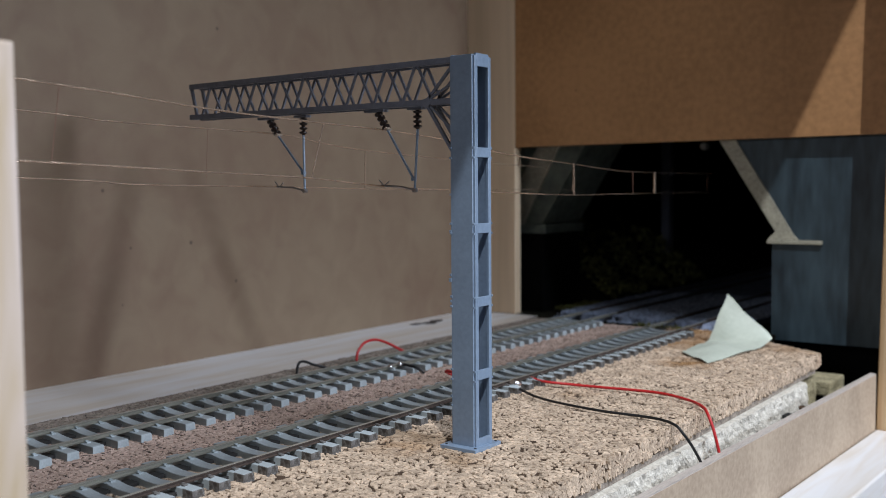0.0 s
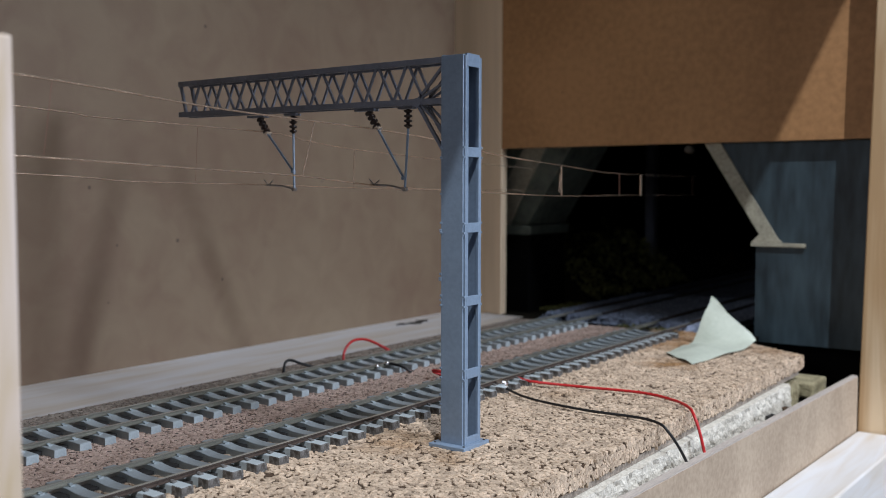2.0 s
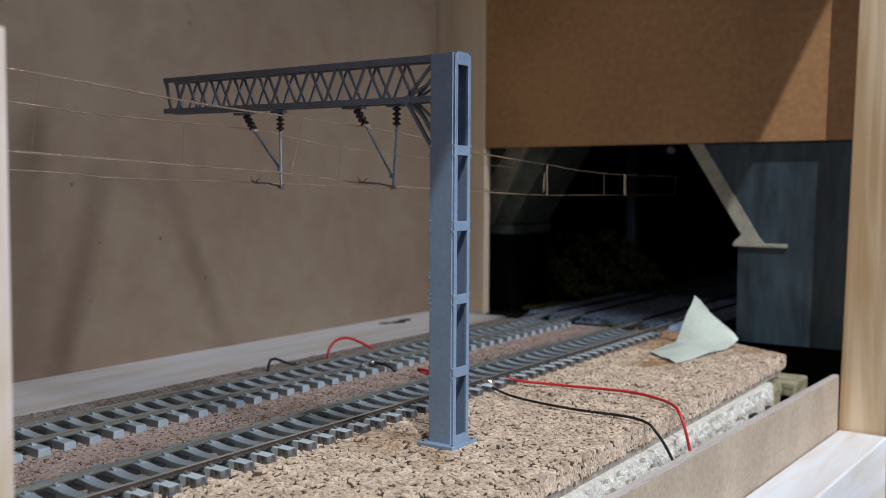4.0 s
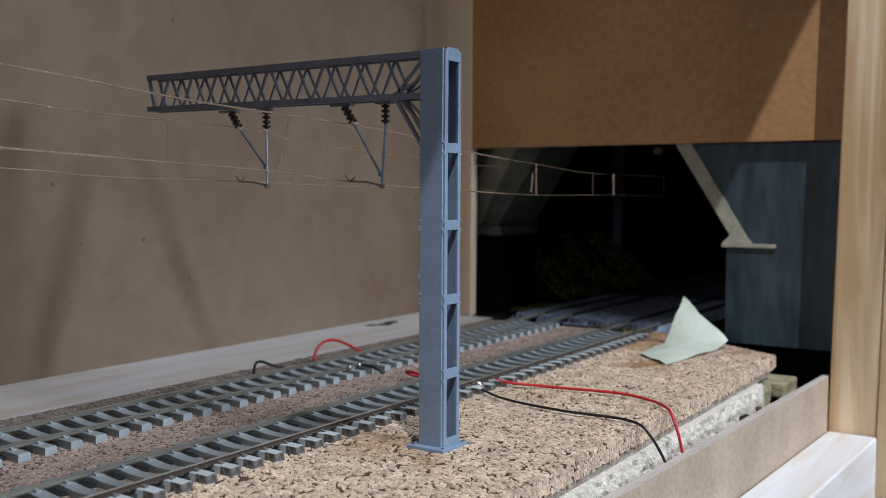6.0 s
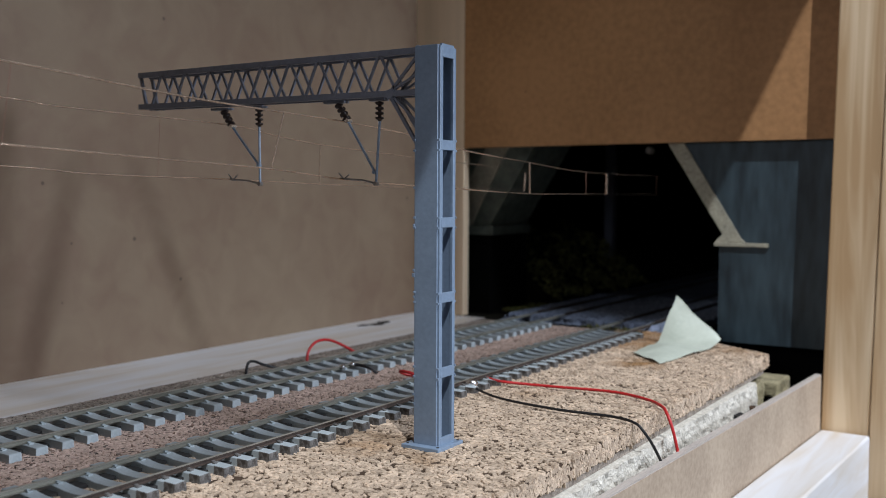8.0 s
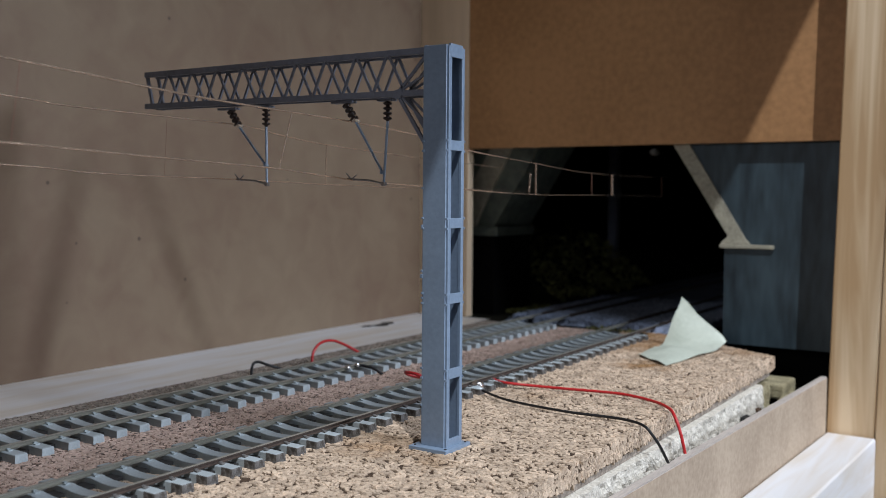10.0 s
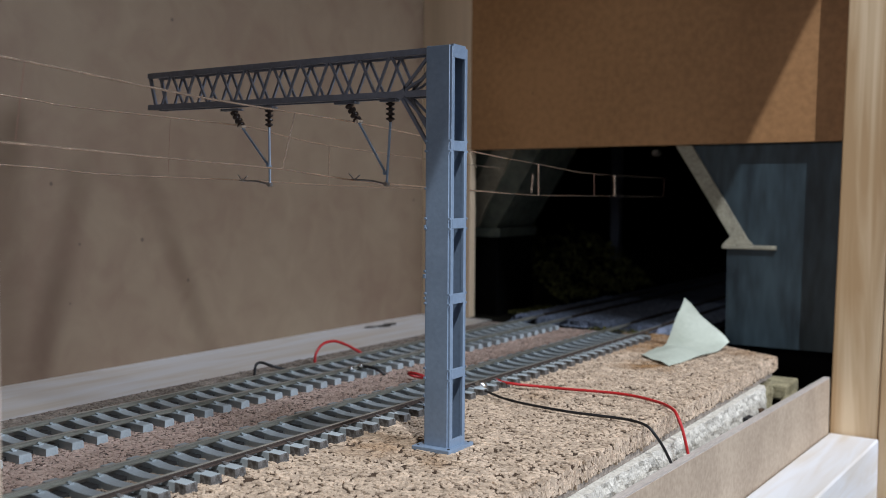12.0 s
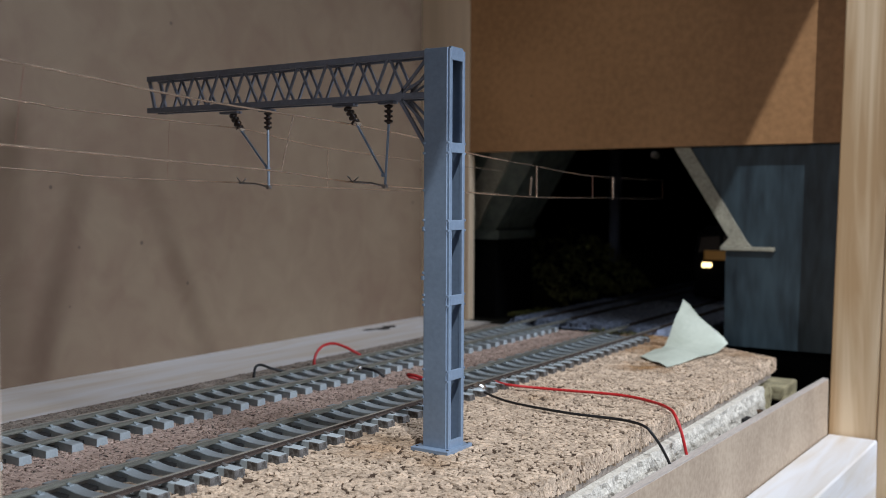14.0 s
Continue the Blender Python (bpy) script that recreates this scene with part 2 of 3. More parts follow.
def solid(name, bm, mat, label, category, kind="", group=""):
    ob = new(name, mesh_of(name, bm, mat))
    return tagged(ob, label, category, group, kind)


def box(x0, x1, y0, y1, z0, z1, bevel=0.0, bm=None, m=None):
    bm = bm or bmesh.new()
    g = bmesh.ops.create_cube(bm, size=1)
    t = Matrix.Translation(((x0 + x1) / 2, (y0 + y1) / 2, (z0 + z1) / 2)) @ Matrix.Diagonal((x1 - x0, y1 - y0, z1 - z0, 1))
    bmesh.ops.transform(bm, matrix=(m @ t) if m else t, verts=g["verts"])
    if bevel:
        es = list({e for v in g["verts"] for e in v.link_edges})
        bmesh.ops.bevel(bm, geom=es, offset=bevel, segments=2, affect="EDGES", profile=0.5)
    return bm


def beam(a, b, w, h, bm=None, up=(0, 1, 0)):
    """A bar from a to b, w wide across and h deep along up."""
    bm = bm or bmesh.new()
    a, b = Vector(a), Vector(b)
    d = (b - a).normalized()
    u = Vector(up)
    u = (u - d * u.dot(d)).normalized()
    s = d.cross(u)
    vs = []
    for p in (a, b):
        for i, j in ((-1, -1), (1, -1), (1, 1), (-1, 1)):
            vs.append(bm.verts.new(p + s * (w / 2 * i) + u * (h / 2 * j)))
    for f in ((3, 2, 1, 0), (4, 5, 6, 7), (0, 1, 5, 4), (1, 2, 6, 5), (2, 3, 7, 6), (3, 0, 4, 7)):
        bm.faces.new([vs[i] for i in f])
    return bm


def spline(points, steps=6):
    pts = [Vector(p) for p in points]
    out = []
    for i in range(len(pts) - 1):
        p0, p1, p2, p3 = pts[max(i - 1, 0)], pts[i], pts[i + 1], pts[min(i + 2, len(pts) - 1)]
        for k in range(steps):
            t = k / steps
            out.append(0.5 * (2 * p1 + (p2 - p0) * t + (2 * p0 - 5 * p1 + 4 * p2 - p3) * t * t + (3 * p1 - p0 - 3 * p2 + p3) * t ** 3))
    return out + [pts[-1]]


def tube(points, r, n=8, bm=None):
    bm = bm or bmesh.new()
    pts = [Vector(p) for p in points]
    rings = []
    for i, p in enumerate(pts):
        d = (pts[min(i + 1, len(pts) - 1)] - pts[max(i - 1, 0)]).normalized()
        u = Vector((0, 0, 1)) if abs(d.z) < 0.9 else Vector((1, 0, 0))
        s = d.cross(u).normalized()
        u = s.cross(d)
        rr = r[i] if isinstance(r, (list, tuple)) else r
        rings.append([bm.verts.new(p + (s * math.cos(k * math.tau / n) + u * math.sin(k * math.tau / n)) * rr) for k in range(n)])
    for a, b in zip(rings, rings[1:]):
        for k in range(n):
            bm.faces.new((a[k], a[(k + 1) % n], b[(k + 1) % n], b[k]))
    bm.faces.new(rings[0][::-1])
    bm.faces.new(rings[-1])
    return bm


def slab(outline, axis, lo, hi, bm=None):
    """An outline in two axes drawn out along the third."""
    bm = bm or bmesh.new()
    def at(p, q):
        return (q, *p) if axis == 0 else (p[0], q, p[1]) if axis == 1 else (*p, q)
    a = [bm.verts.new(at(p, lo)) for p in outline]
    b = [bm.verts.new(at(p, hi)) for p in outline]
    n = len(outline)
    bm.faces.new(a[::-1])
    bm.faces.new(b)
    for i in range(n):
        bm.faces.new((a[i], a[(i + 1) % n], b[(i + 1) % n], b[i]))
    return bm


# ---- the large structure: a timber box with an open front ----
WX = -0.1365
solid("wall_back", box(WX - 0.012, WX, -0.42, 0.2065, -0.06, 0.52), M_WALL, "tan hardboard back wall with two soft shadows painted in", "wall", "structure")
solid("floor", box(WX - 0.012, -0.0086, -0.42, 0.2065, -0.03, -0.0005), M_PINE_PALE, "pale planed pine baseboard beside the tracks", "floor", "structure")
solid("wall_end", box(-0.1043, 0.1350, 0.2066, 0.2115, 0.0937, 0.52), M_PANEL, "brown fibreboard end panel above the opening", "wall", "structure")
solid("ceiling", box(WX - 0.012, 0.2070, -0.42, 0.2060, 0.430, 0.442), M_WALL, "hardboard lid over the box", "ceiling", "structure")
solid("wall_near_end", box(WX - 0.012, 0.072, -0.432, -0.42, -0.06, 0.52), M_WALL, "hardboard wall at the other end of the box", "wall", "structure")

solid("corner_post", box(-0.148, -0.1045, 0.2066, 0.2125, -0.0005, 0.52, 0.0005), M_PINE_CORNER, "pine post in the back corner, coloured paler than the front posts", "post")
t = box(0.0, 0.0195, 0.184, 0.226, -0.130, 0.52, 0.0007, m=pose(0.0929, 0, 0, 0, 1.0, 0))
solid("front_post", t, M_PINE, "planed pine post at the front opening", "post")
t = box(0.0198, 0.055, 0.1832, 0.226, -0.130, 0.52, 0.0007, m=pose(0.0929, 0, 0, 0, 1.0, 0))
solid("front_post", t, M_PINE, "second planed pine post beside the first", "post")
solid("short_post", box(0.040, 0.0597, -0.245, -0.1853, 0.0010, 0.0912, 0.0004), M_SAWN, "short sawn pine post standing on the cork", "post")

fb = thing("fascia_board", (0, 0, 0), "pale fibreboard fascia strip along the front edge", "board")
turn = pose(0.0895, 0.1835, 0, 0, 0, -2.55)
part("board", box(0, 0.0028, -0.60, 0, -0.100, -0.0105, m=turn), M_FASCIA, fb)
part("sawn_edge", box(0.0002, 0.0026, -0.60, 0, -0.0105, -0.0099, m=turn), M_CUT, fb, "grey sawn top edge")
solid("front_batten", box(0.0005, 0.0205, -0.60, -0.0005, -0.100, -0.034, 0.0008, m=turn @ pose(0.0028, 0, 0)), M_PINE_PALE, "pale planed pine batten in front of the fascia", "batten")


# ---- beds ----
def crumbled(bm, cuts, amount, scale):
    bmesh.ops.subdivide_edges(bm, edges=bm.edges[:], cuts=cuts, use_grid_fill=True)
    for v in bm.verts:
        v.co += noise.noise_vector(v.co * scale) * amount + noise.noise_vector(v.co * scale * 3.1) * amount * 0.5
    return bm


def chips(outline_test, area, count, size, z, seed):
    """Cork granules: low many-sided flakes, strewn over an area."""
    rng = np.random.default_rng(seed)
    vs, fs = [], []
    x0, x1, y0, y1 = area
    while count:
        x, y = rng.uniform(x0, x1), rng.uniform(y0, y1)
        if not outline_test(x, y):
            count -= 1
            continue
        count -= 1
        n = 6
        a0 = rng.uniform(0, 6.28)
        sx, sy = size * rng.uniform(0.55, 1.45), size * rng.uniform(0.28, 0.62)
        tilt = rng.normal(0, 0.07, 2)
        h = z + rng.uniform(-0.00005, 0.00016)
        base = len(vs)
        ca, sa = math.cos(a0), math.sin(a0)
        for k in range(n):
            th = k * math.tau / n + rng.uniform(-0.3, 0.3)
            r = rng.uniform(0.75, 1.15)
            px, py = math.cos(th) * sx * r, math.sin(th) * sy * r
            gx, gy = px * ca - py * sa, px * sa + py * ca
            vs.append((x + gx, y + gy, h + gx * tilt[0] + gy * tilt[1]))
        for k in range(n):
            q = vs[base + k]
            vs.append((x + (q[0] - x) * 1.12, y + (q[1] - y) * 1.12, z - 0.0006))
        fs.append([base + k for k in range(n)])
        for k in range(n):
            fs.append([base + k, base + n + k, base + n + (k + 1) % n, base + (k + 1) % n])
    return vs, fs


def granules(name, args, mat, parent):
    vs, fs = chips(*args)
    me = bpy.data.meshes.new(name)
    me.from_pydata(vs, [], fs)
    me.materials.append(mat)
    me.update()
    ob = part(name, me, None, parent)
    return tagged(ob, kind="stuff")


def cork_end(x):
    return 0.208 - (x + 0.005) * 0.56 if x < 0.05 else 0.177 - (x - 0.05) * 0.66


cork = thing("cork_sheet", (0, 0, 0), "light coarse-grained cork sheet under the nearer track", "cork sheet")
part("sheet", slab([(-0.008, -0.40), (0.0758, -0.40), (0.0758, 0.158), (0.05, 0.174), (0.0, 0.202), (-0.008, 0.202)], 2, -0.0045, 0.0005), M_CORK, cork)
granules("granule", (lambda x, y: y < cork_end(x) - 0.0015, (-0.007, 0.0758, -0.20, 0.21), 28000, 0.00109, 0.0008, 3), M_CHIP, cork)
red = thing("cork_underlay", (0, 0, 0), "reddish brown cork underlay between the two tracks", "cork sheet")
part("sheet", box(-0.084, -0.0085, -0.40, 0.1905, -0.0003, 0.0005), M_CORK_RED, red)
granules("granule", (lambda x, y: True, (-0.0745, -0.009, -0.22, 0.190), 46000, 0.00078, 0.0007, 4), M_CHIP_RED, red)
tagged(granules("edge_granule", (lambda x, y: x > -0.0825 - 0.0015 * noise.noise((y * 90, 0, 0)), (-0.0845, -0.0742, -0.22, 0.190), 6500, 0.00085, 0.0008, 5), M_CRUMB, red), "grey-brown crumbling edge", kind="stuff")

vs, fs = chips(lambda x, y: True, (-0.0042, 0.0006, -0.20, 0.158), 3000, 0.00105, 0.0, 6)
me = bpy.data.meshes.new("edge_granule")
me.from_pydata([(0.0760 + z, y, x) for x, y, z in vs], [], fs)
me.materials.append(M_CHIP)
tagged(part("edge_granule", me, None, cork), kind="stuff")

bm = box(0.0615, 0.0778, -0.30, 0.132, -0.045, -0.0069)
for i in range(300):
    bmesh.ops.bisect_plane(bm, geom=bm.verts[:] + bm.edges[:] + bm.faces[:], plane_co=(0, -0.30 + 0.432 * (i + 0.5) / 300, 0), plane_no=(0, 1, 0))
for i in range(16):
    bmesh.ops.bisect_plane(bm, geom=bm.verts[:] + bm.edges[:] + bm.faces[:], plane_co=(0, 0, -0.0064 - 0.025 * (i + 0.5) / 16), plane_no=(0, 0, 1))
for v in bm.verts:
    if v.co.x > 0.07:
        v.co.x += noise.noise(v.co * 260) * 0.0009 + noise.noise(v.co * 700) * 0.0008 + max(0, -0.0066 - v.co.z) * 0.08
solid("base_board", bm, M_FOAM, "crumbly cream insulation board under the cork", "board")
# brown strip put in so the crack below the cork reads dark
solid("crack_strip", box(0.0600, 0.0752, -0.40, 0.153, -0.0068, -0.0046), M_CRACK, "brown strip put in the crack between cork and board", "board")
bm = crumbled(slab([(0.060, 0.1325), (0.0772, 0.1325), (0.0774, 0.142), (0.0755, 0.153), (0.060, 0.154)], 2, -0.045, -0.0085), 6, 0.0016, 150)
solid("board_offcut", bm, M_YELLOWED, "broken yellowed corner of insulation board", "offcut")
solid("wood_block", box(0.0600, 0.0785, 0.1640, 0.187, -0.0185, -0.0122, 0.0010), M_YELLOWED, "small yellowed wood block in the gap", "block")


bm = crumbled(slab([(0.0785, 0.128), (0.0850, 0.132), (0.0870, 0.150), (0.0855, 0.176), (0.0790, 0.180)], 2, -0.0615, -0.0170), 5, 0.0022, 140)
solid("board_offcut", bm, M_YELLOWED, "crumbled yellowed offcut behind the fascia", "offcut")


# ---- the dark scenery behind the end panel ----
solid("ground", box(-0.32, 0.040, 0.2076, 1.55, -0.02, -0.0010), M_NEAR_BLACK, "dark trackbed running into the dark", "ground", "structure")
# black box added round the far tracks to block stray light
solid("wall_blackout", box(-0.325, -0.32, 0.2355, 1.56, -0.06, 0.14), M_DARK, "black wall added to keep the tunnel dark", "wall", "structure")
solid("wall_blackout_front", box(0.125, 0.130, 0.2, 1.56, -0.06, 0.14), M_DARK, "black wall added to keep the tunnel dark", "wall", "structure")
solid("wall_blackout_end", box(-0.325, 0.130, 1.56, 1.565, -0.06, 0.14), M_DARK, "black end wall added to keep the tunnel dark", "wall", "structure")
solid("wall_blackout_near", box(-0.325, WX - 0.0125, 0.2305, 0.2355, -0.06, 0.14), M_DARK, "black wall added beside the corner post to block light", "wall", "structure")
solid("ceiling_blackout", box(-0.325, 0.130, 0.2120, 1.565, 0.14, 0.145), M_DARK, "unseen black lid added to block light from above", "ceiling", "structure")
solid("floor_blackout", box(0.0405, 0.125, 0.2485, 1.56, -0.065, -0.06), M_DARK, "black floor added to keep the gap behind the fascia dark", "floor", "structure")


# glued ballast buries the sleepers of the far tracks; its near edge is ragged
bm = box(-0.0720, 0.0240, 0.2000, 1.52, -0.0009, 0.0034)
for k in range(60):
    bmesh.ops.bisect_plane(bm, geom=bm.verts[:] + bm.edges[:] + bm.faces[:], plane_co=(-0.072 + 0.096 * (k + 0.5) / 60, 0, 0), plane_no=(1, 0, 0))
for k in range(30):
    bmesh.ops.bisect_plane(bm, geom=bm.verts[:] + bm.edges[:] + bm.faces[:], plane_co=(0, 0.2025 + 0.0032 * k, 0), plane_no=(0, 1, 0))
for v in bm.verts:
    if v.co.y < 0.2005:
        v.co.y += noise.noise(v.co * 130) * 0.004 + noise.noise(v.co * 420) * 0.002 - (v.co.x + 0.03) * 0.10 + (0.003 if v.co.z > 0 else 0)
    elif v.co.z > 0:
        v.co.z += noise.noise(v.co * 500) * 0.00035
solid("ballast", bm, M_BALLAST, "grey glued ballast round the far tracks", "ballast", "structure")
vs, fs = chips(lambda x, y: min(abs(x - c) for c in (0.00825, -0.00825, -0.04405, -0.06055)) > 0.0021, (-0.074, 0.025, 0.197, 0.330), 12500, 0.0008, 0.0035, 11)
rng = np.random.default_rng(12)
lift = np.repeat(rng.normal(0, 0.0002, len(vs) // 12 + 1), 12)
me = bpy.data.meshes.new("ballast_chip")
me.from_pydata([(x, y, z + lift[k] if y > 0.201 else z - 0.0022) for k, (x, y, z) in enumerate(vs)], [], fs)
me.materials.append(M_PEBBLE)
tagged(new("ballast_chip", me), "grey ballast chips over the far trackbed", "ballast", kind="stuff")
solid("gap_strip", box(-0.0865, -0.0086, 0.1908, 0.2064, -0.0004, 0.0002), M_NEAR_BLACK, "near-black strip in the gap between the track beds", "ground", "structure")
# near-black fill put in so the hole under the cork reads dark
solid("gap_fill", box(-0.0084, 0.0404, 0.150, 0.2072, -0.03, -0.0056), M_NEAR_BLACK, "near-black fill put in the dark hole under the cork end", "board", "structure")


def portal_side(name_x, label, y0, depth, mat, haunch, ledge, brace):
    """One side of the bridge: pier, sloping haunch and pale mouldings. name_x maps the distance from the pier's inner edge outwards to x."""
    X = name_x
    th = thing("bridge_pier", (0, 0, 0), label, "bridge pier", "sides of the bridge")
    lo, hi = sorted((X(0.0), X(0.0545)))
    # beside the corner post the pier block is near black, darker than its haunch
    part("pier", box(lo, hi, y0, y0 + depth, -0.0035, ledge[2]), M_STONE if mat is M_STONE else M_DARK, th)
    part("haunch", slab([(X(x), z) for x, z in haunch], 1, y0, y0 + depth), mat, th)
    lo, hi = sorted((X(ledge[0]), X(ledge[1])))
    part("ledge", box(lo, hi, y0 - 0.0020, y0 + depth, ledge[2] + 0.0001, ledge[3], 0.0003), M_LEDGE if mat is M_STONE else mat, th, "pale weathered ledge")
    part("brace", slab([(X(x), z) for x, z in brace], 1, y0 - 0.0014, y0 + 0.0005), M_LEDGE, th, "pale weathered sloping strip")
    return th


portal_side(lambda d: 0.0378 + d * 1.02, "slate blue card bridge pier with a pale ledge and sloping brace", 0.2125, 0.034, M_STONE,
            ((0.0050, 0.0430), (0.0545, 0.0430), (0.0545, 0.130), (-0.0445, 0.130), (-0.0245, 0.0935)), (-0.0020, 0.0232, 0.0430, 0.0450),
            ((-0.0018, 0.0452), (0.0125, 0.0452), (0.0102, 0.0475), (-0.0217, 0.1000), (-0.0297, 0.1000), (0.0018, 0.0490)))
portal_side(lambda d: -0.0985 - d, "dusty grey card bridge haunch over a near-black pier beside the corner post", 0.2265, 0.045, M_DUSTY,
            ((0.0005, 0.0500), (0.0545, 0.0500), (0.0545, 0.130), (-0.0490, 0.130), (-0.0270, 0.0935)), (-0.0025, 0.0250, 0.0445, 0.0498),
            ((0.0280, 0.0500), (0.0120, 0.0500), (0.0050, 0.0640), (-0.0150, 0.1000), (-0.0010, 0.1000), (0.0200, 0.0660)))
# black boards added so the gap below the pier stays dark
solid("wall_blackout_gap", box(0.0405, 0.125, 0.2440, 0.2480, -0.060, -0.0040), M_DARK, "black board added under the bridge pier to keep the gap dark", "wall", "structure")
solid("floor_blackout_gap", box(0.060, 0.125, -0.42, 0.2435, -0.066, -0.062), M_DARK, "black floor added to keep the gap behind the fascia dark", "floor", "structure")

far = thing("catenary_post", (-0.110, 0.43, 0.0), "far catenary post standing in the dark", "post")
part("post", box(-0.0035, 0.0035, -0.0035, 0.0035, -0.001, 0.105, 0.0004), M_FAR, far)
part("foot", box(-0.006, 0.006, -0.006, 0.006, -0.001, 0.001, 0.0003), M_FAR, far)
# pale colour stands in for light that hardly reaches the bolt
solid("bolt", tube([(-0.0408, 0.3295, 0.0958), (-0.0408, 0.324, 0.0958)], 0.0022, 12), M_PINE_PALE, "round bolt head, coloured pale so it shows in the dark", "bolt")
solid("bolt_bracket", box(-0.0418, -0.0398, 0.3297, 0.3310, 0.0950, 0.140, 0.0003), M_DARK, "black bracket that carries the bolt", "bracket")

rng = np.random.default_rng(8)
vs, fs = [], []
for i in range(2600):
    u, v = rng.uniform(0, 1), rng.uniform(0, 1)
    x, y = -0.080 - 0.06 * u, 0.274 + 0.16 * v
    z = 0.003 + 0.050 * math.sqrt(u) * (0.65 + 0.35 * math.sin(v * 17)) * rng.uniform(0.3, 1)
    s = rng.uniform(0.0012, 0.0032)
    b = len(vs)
    for k in range(4):
        d = rng.normal(0, 1, 3)
        vs.append(tuple(np.array((x, y, max(z, 0))) + d / np.linalg.norm(d) * s))
    fs += [(b, b + 1, b + 2), (b, b + 2, b + 3), (b, b + 3, b + 1), (b + 1, b + 3, b + 2)]
for i in range(700):
    x, y = (-0.094 + 0.014 * rng.uniform(0, 1), 0.232 + 0.04 * rng.uniform(0, 1)) if i < 560 else (-0.024 + 0.030 * rng.uniform(0, 1), 0.189 + 0.012 * rng.uniform(0, 1))
    s, b = rng.uniform(0.0006, 0.0016), len(vs)
    for k in range(4):
        d = rng.normal(0, 1, 3)
        vs.append(tuple(np.array((x, y, 0.0012)) + d / np.linalg.norm(d) * s))
    fs += [(b, b + 1, b + 2), (b, b + 2, b + 3), (b, b + 3, b + 1), (b + 1, b + 3, b + 2)]
me = bpy.data.meshes.new("moss")
me.from_pydata(vs, [], fs)
me.materials.append(M_MOSS)
tagged(new("moss", me), "dark green scatter foliage on the bank", "moss", kind="stuff")
bm = slab([(-0.078, -0.002), (-0.20, -0.002), (-0.20, 0.034), (-0.12, 0.026), (-0.092, 0.012)], 1, 0.2725, 0.55)
solid("bank", bm, M_NEAR_BLACK, "low green bank beside the far track", "bank", "structure")


# ---- tracks ----
PITCH, GAUGE = 0.00765, 0.01650


def sleeper_mesh(name, mats, brown):
    """A concrete sleeper: sloped ends, raised seats, a dipped middle and two clips at each rail."""
    bm = bmesh.new()
    prof = [(-14.5, 1.72), (-14.3, 1.90), (-11.0, 2.0), (-6.4, 2.06), (-5.0, 1.80), (-3.0, 1.52), (0, 1.40), (3.0, 1.52), (5.0, 1.80), (6.4, 2.06), (11.0, 2.0), (14.3, 1.90), (14.5, 1.72)]
    rows = []
    for x, z in prof:
        out = 0.10 if abs(x) > 14.5 else 0.0
        rows.append([bm.verts.new((v[0] * MM, v[1] * MM, v[2] * MM)) for v in ((x + math.copysign(out, x), -1.80, -0.3), (x, -1.68, z - 0.12), (x, -1.54, z), (x, 1.54, z), (x, 1.68, z - 0.12), (x + math.copysign(out, x), 1.80, -0.3))])
    for a, b in zip(rows, rows[1:]):
        for k in range(5):
            bm.faces.new((a[k], a[k + 1], b[k + 1], b[k]))
    bm.faces.new(rows[0][::-1])
    bm.faces.new(rows[-1])
    for rx in (-8.25, 8.25):
        for s in (-1, 1):
            x = rx + s * 1.45
            box((x - 0.50) * MM, (x + 0.50) * MM, -0.62 * MM, 0.62 * MM, 1.9 * MM, 2.36 * MM, bm=bm)
            box((rx + s * 0.85 - 0.35) * MM, (rx + s * 0.85 + 0.35) * MM, -0.40 * MM, 0.40 * MM, 2.1 * MM, 2.58 * MM, bm=bm)
    if brown:
        for f in bm.faces:
            c = f.calc_center_median()
            f.material_index = 1 if c.x > 0.01435 or (c.x > 0.0088 and abs(c.y) > 0.0014 and c.z < 0.0019) or (c.x > 0.0086 and c.z > 0.00208) else 0
    return mesh_of(name, bm, mats)


def rail_mesh(name, y0, y1, mats, brown):
    bm = bmesh.new()
    half = [(0.75, 3.02), (0.75, 3.14), (0.24, 3.26), (0.18, 3.68), (0.42, 3.80), (0.42, 4.12), (0.30, 4.24)]
    prof = half + [(-x, z) for x, z in half[::-1]]
    slab([(x * MM, z * MM) for x, z in prof], 1, y0, y1, bm)
    for f in bm.faces:
        c = f.calc_center_median()
        f.material_index = 0 if c.z > 0.00400 else 1 if brown and c.x > 0.0002 else 2
    return mesh_of(name, bm, mats)


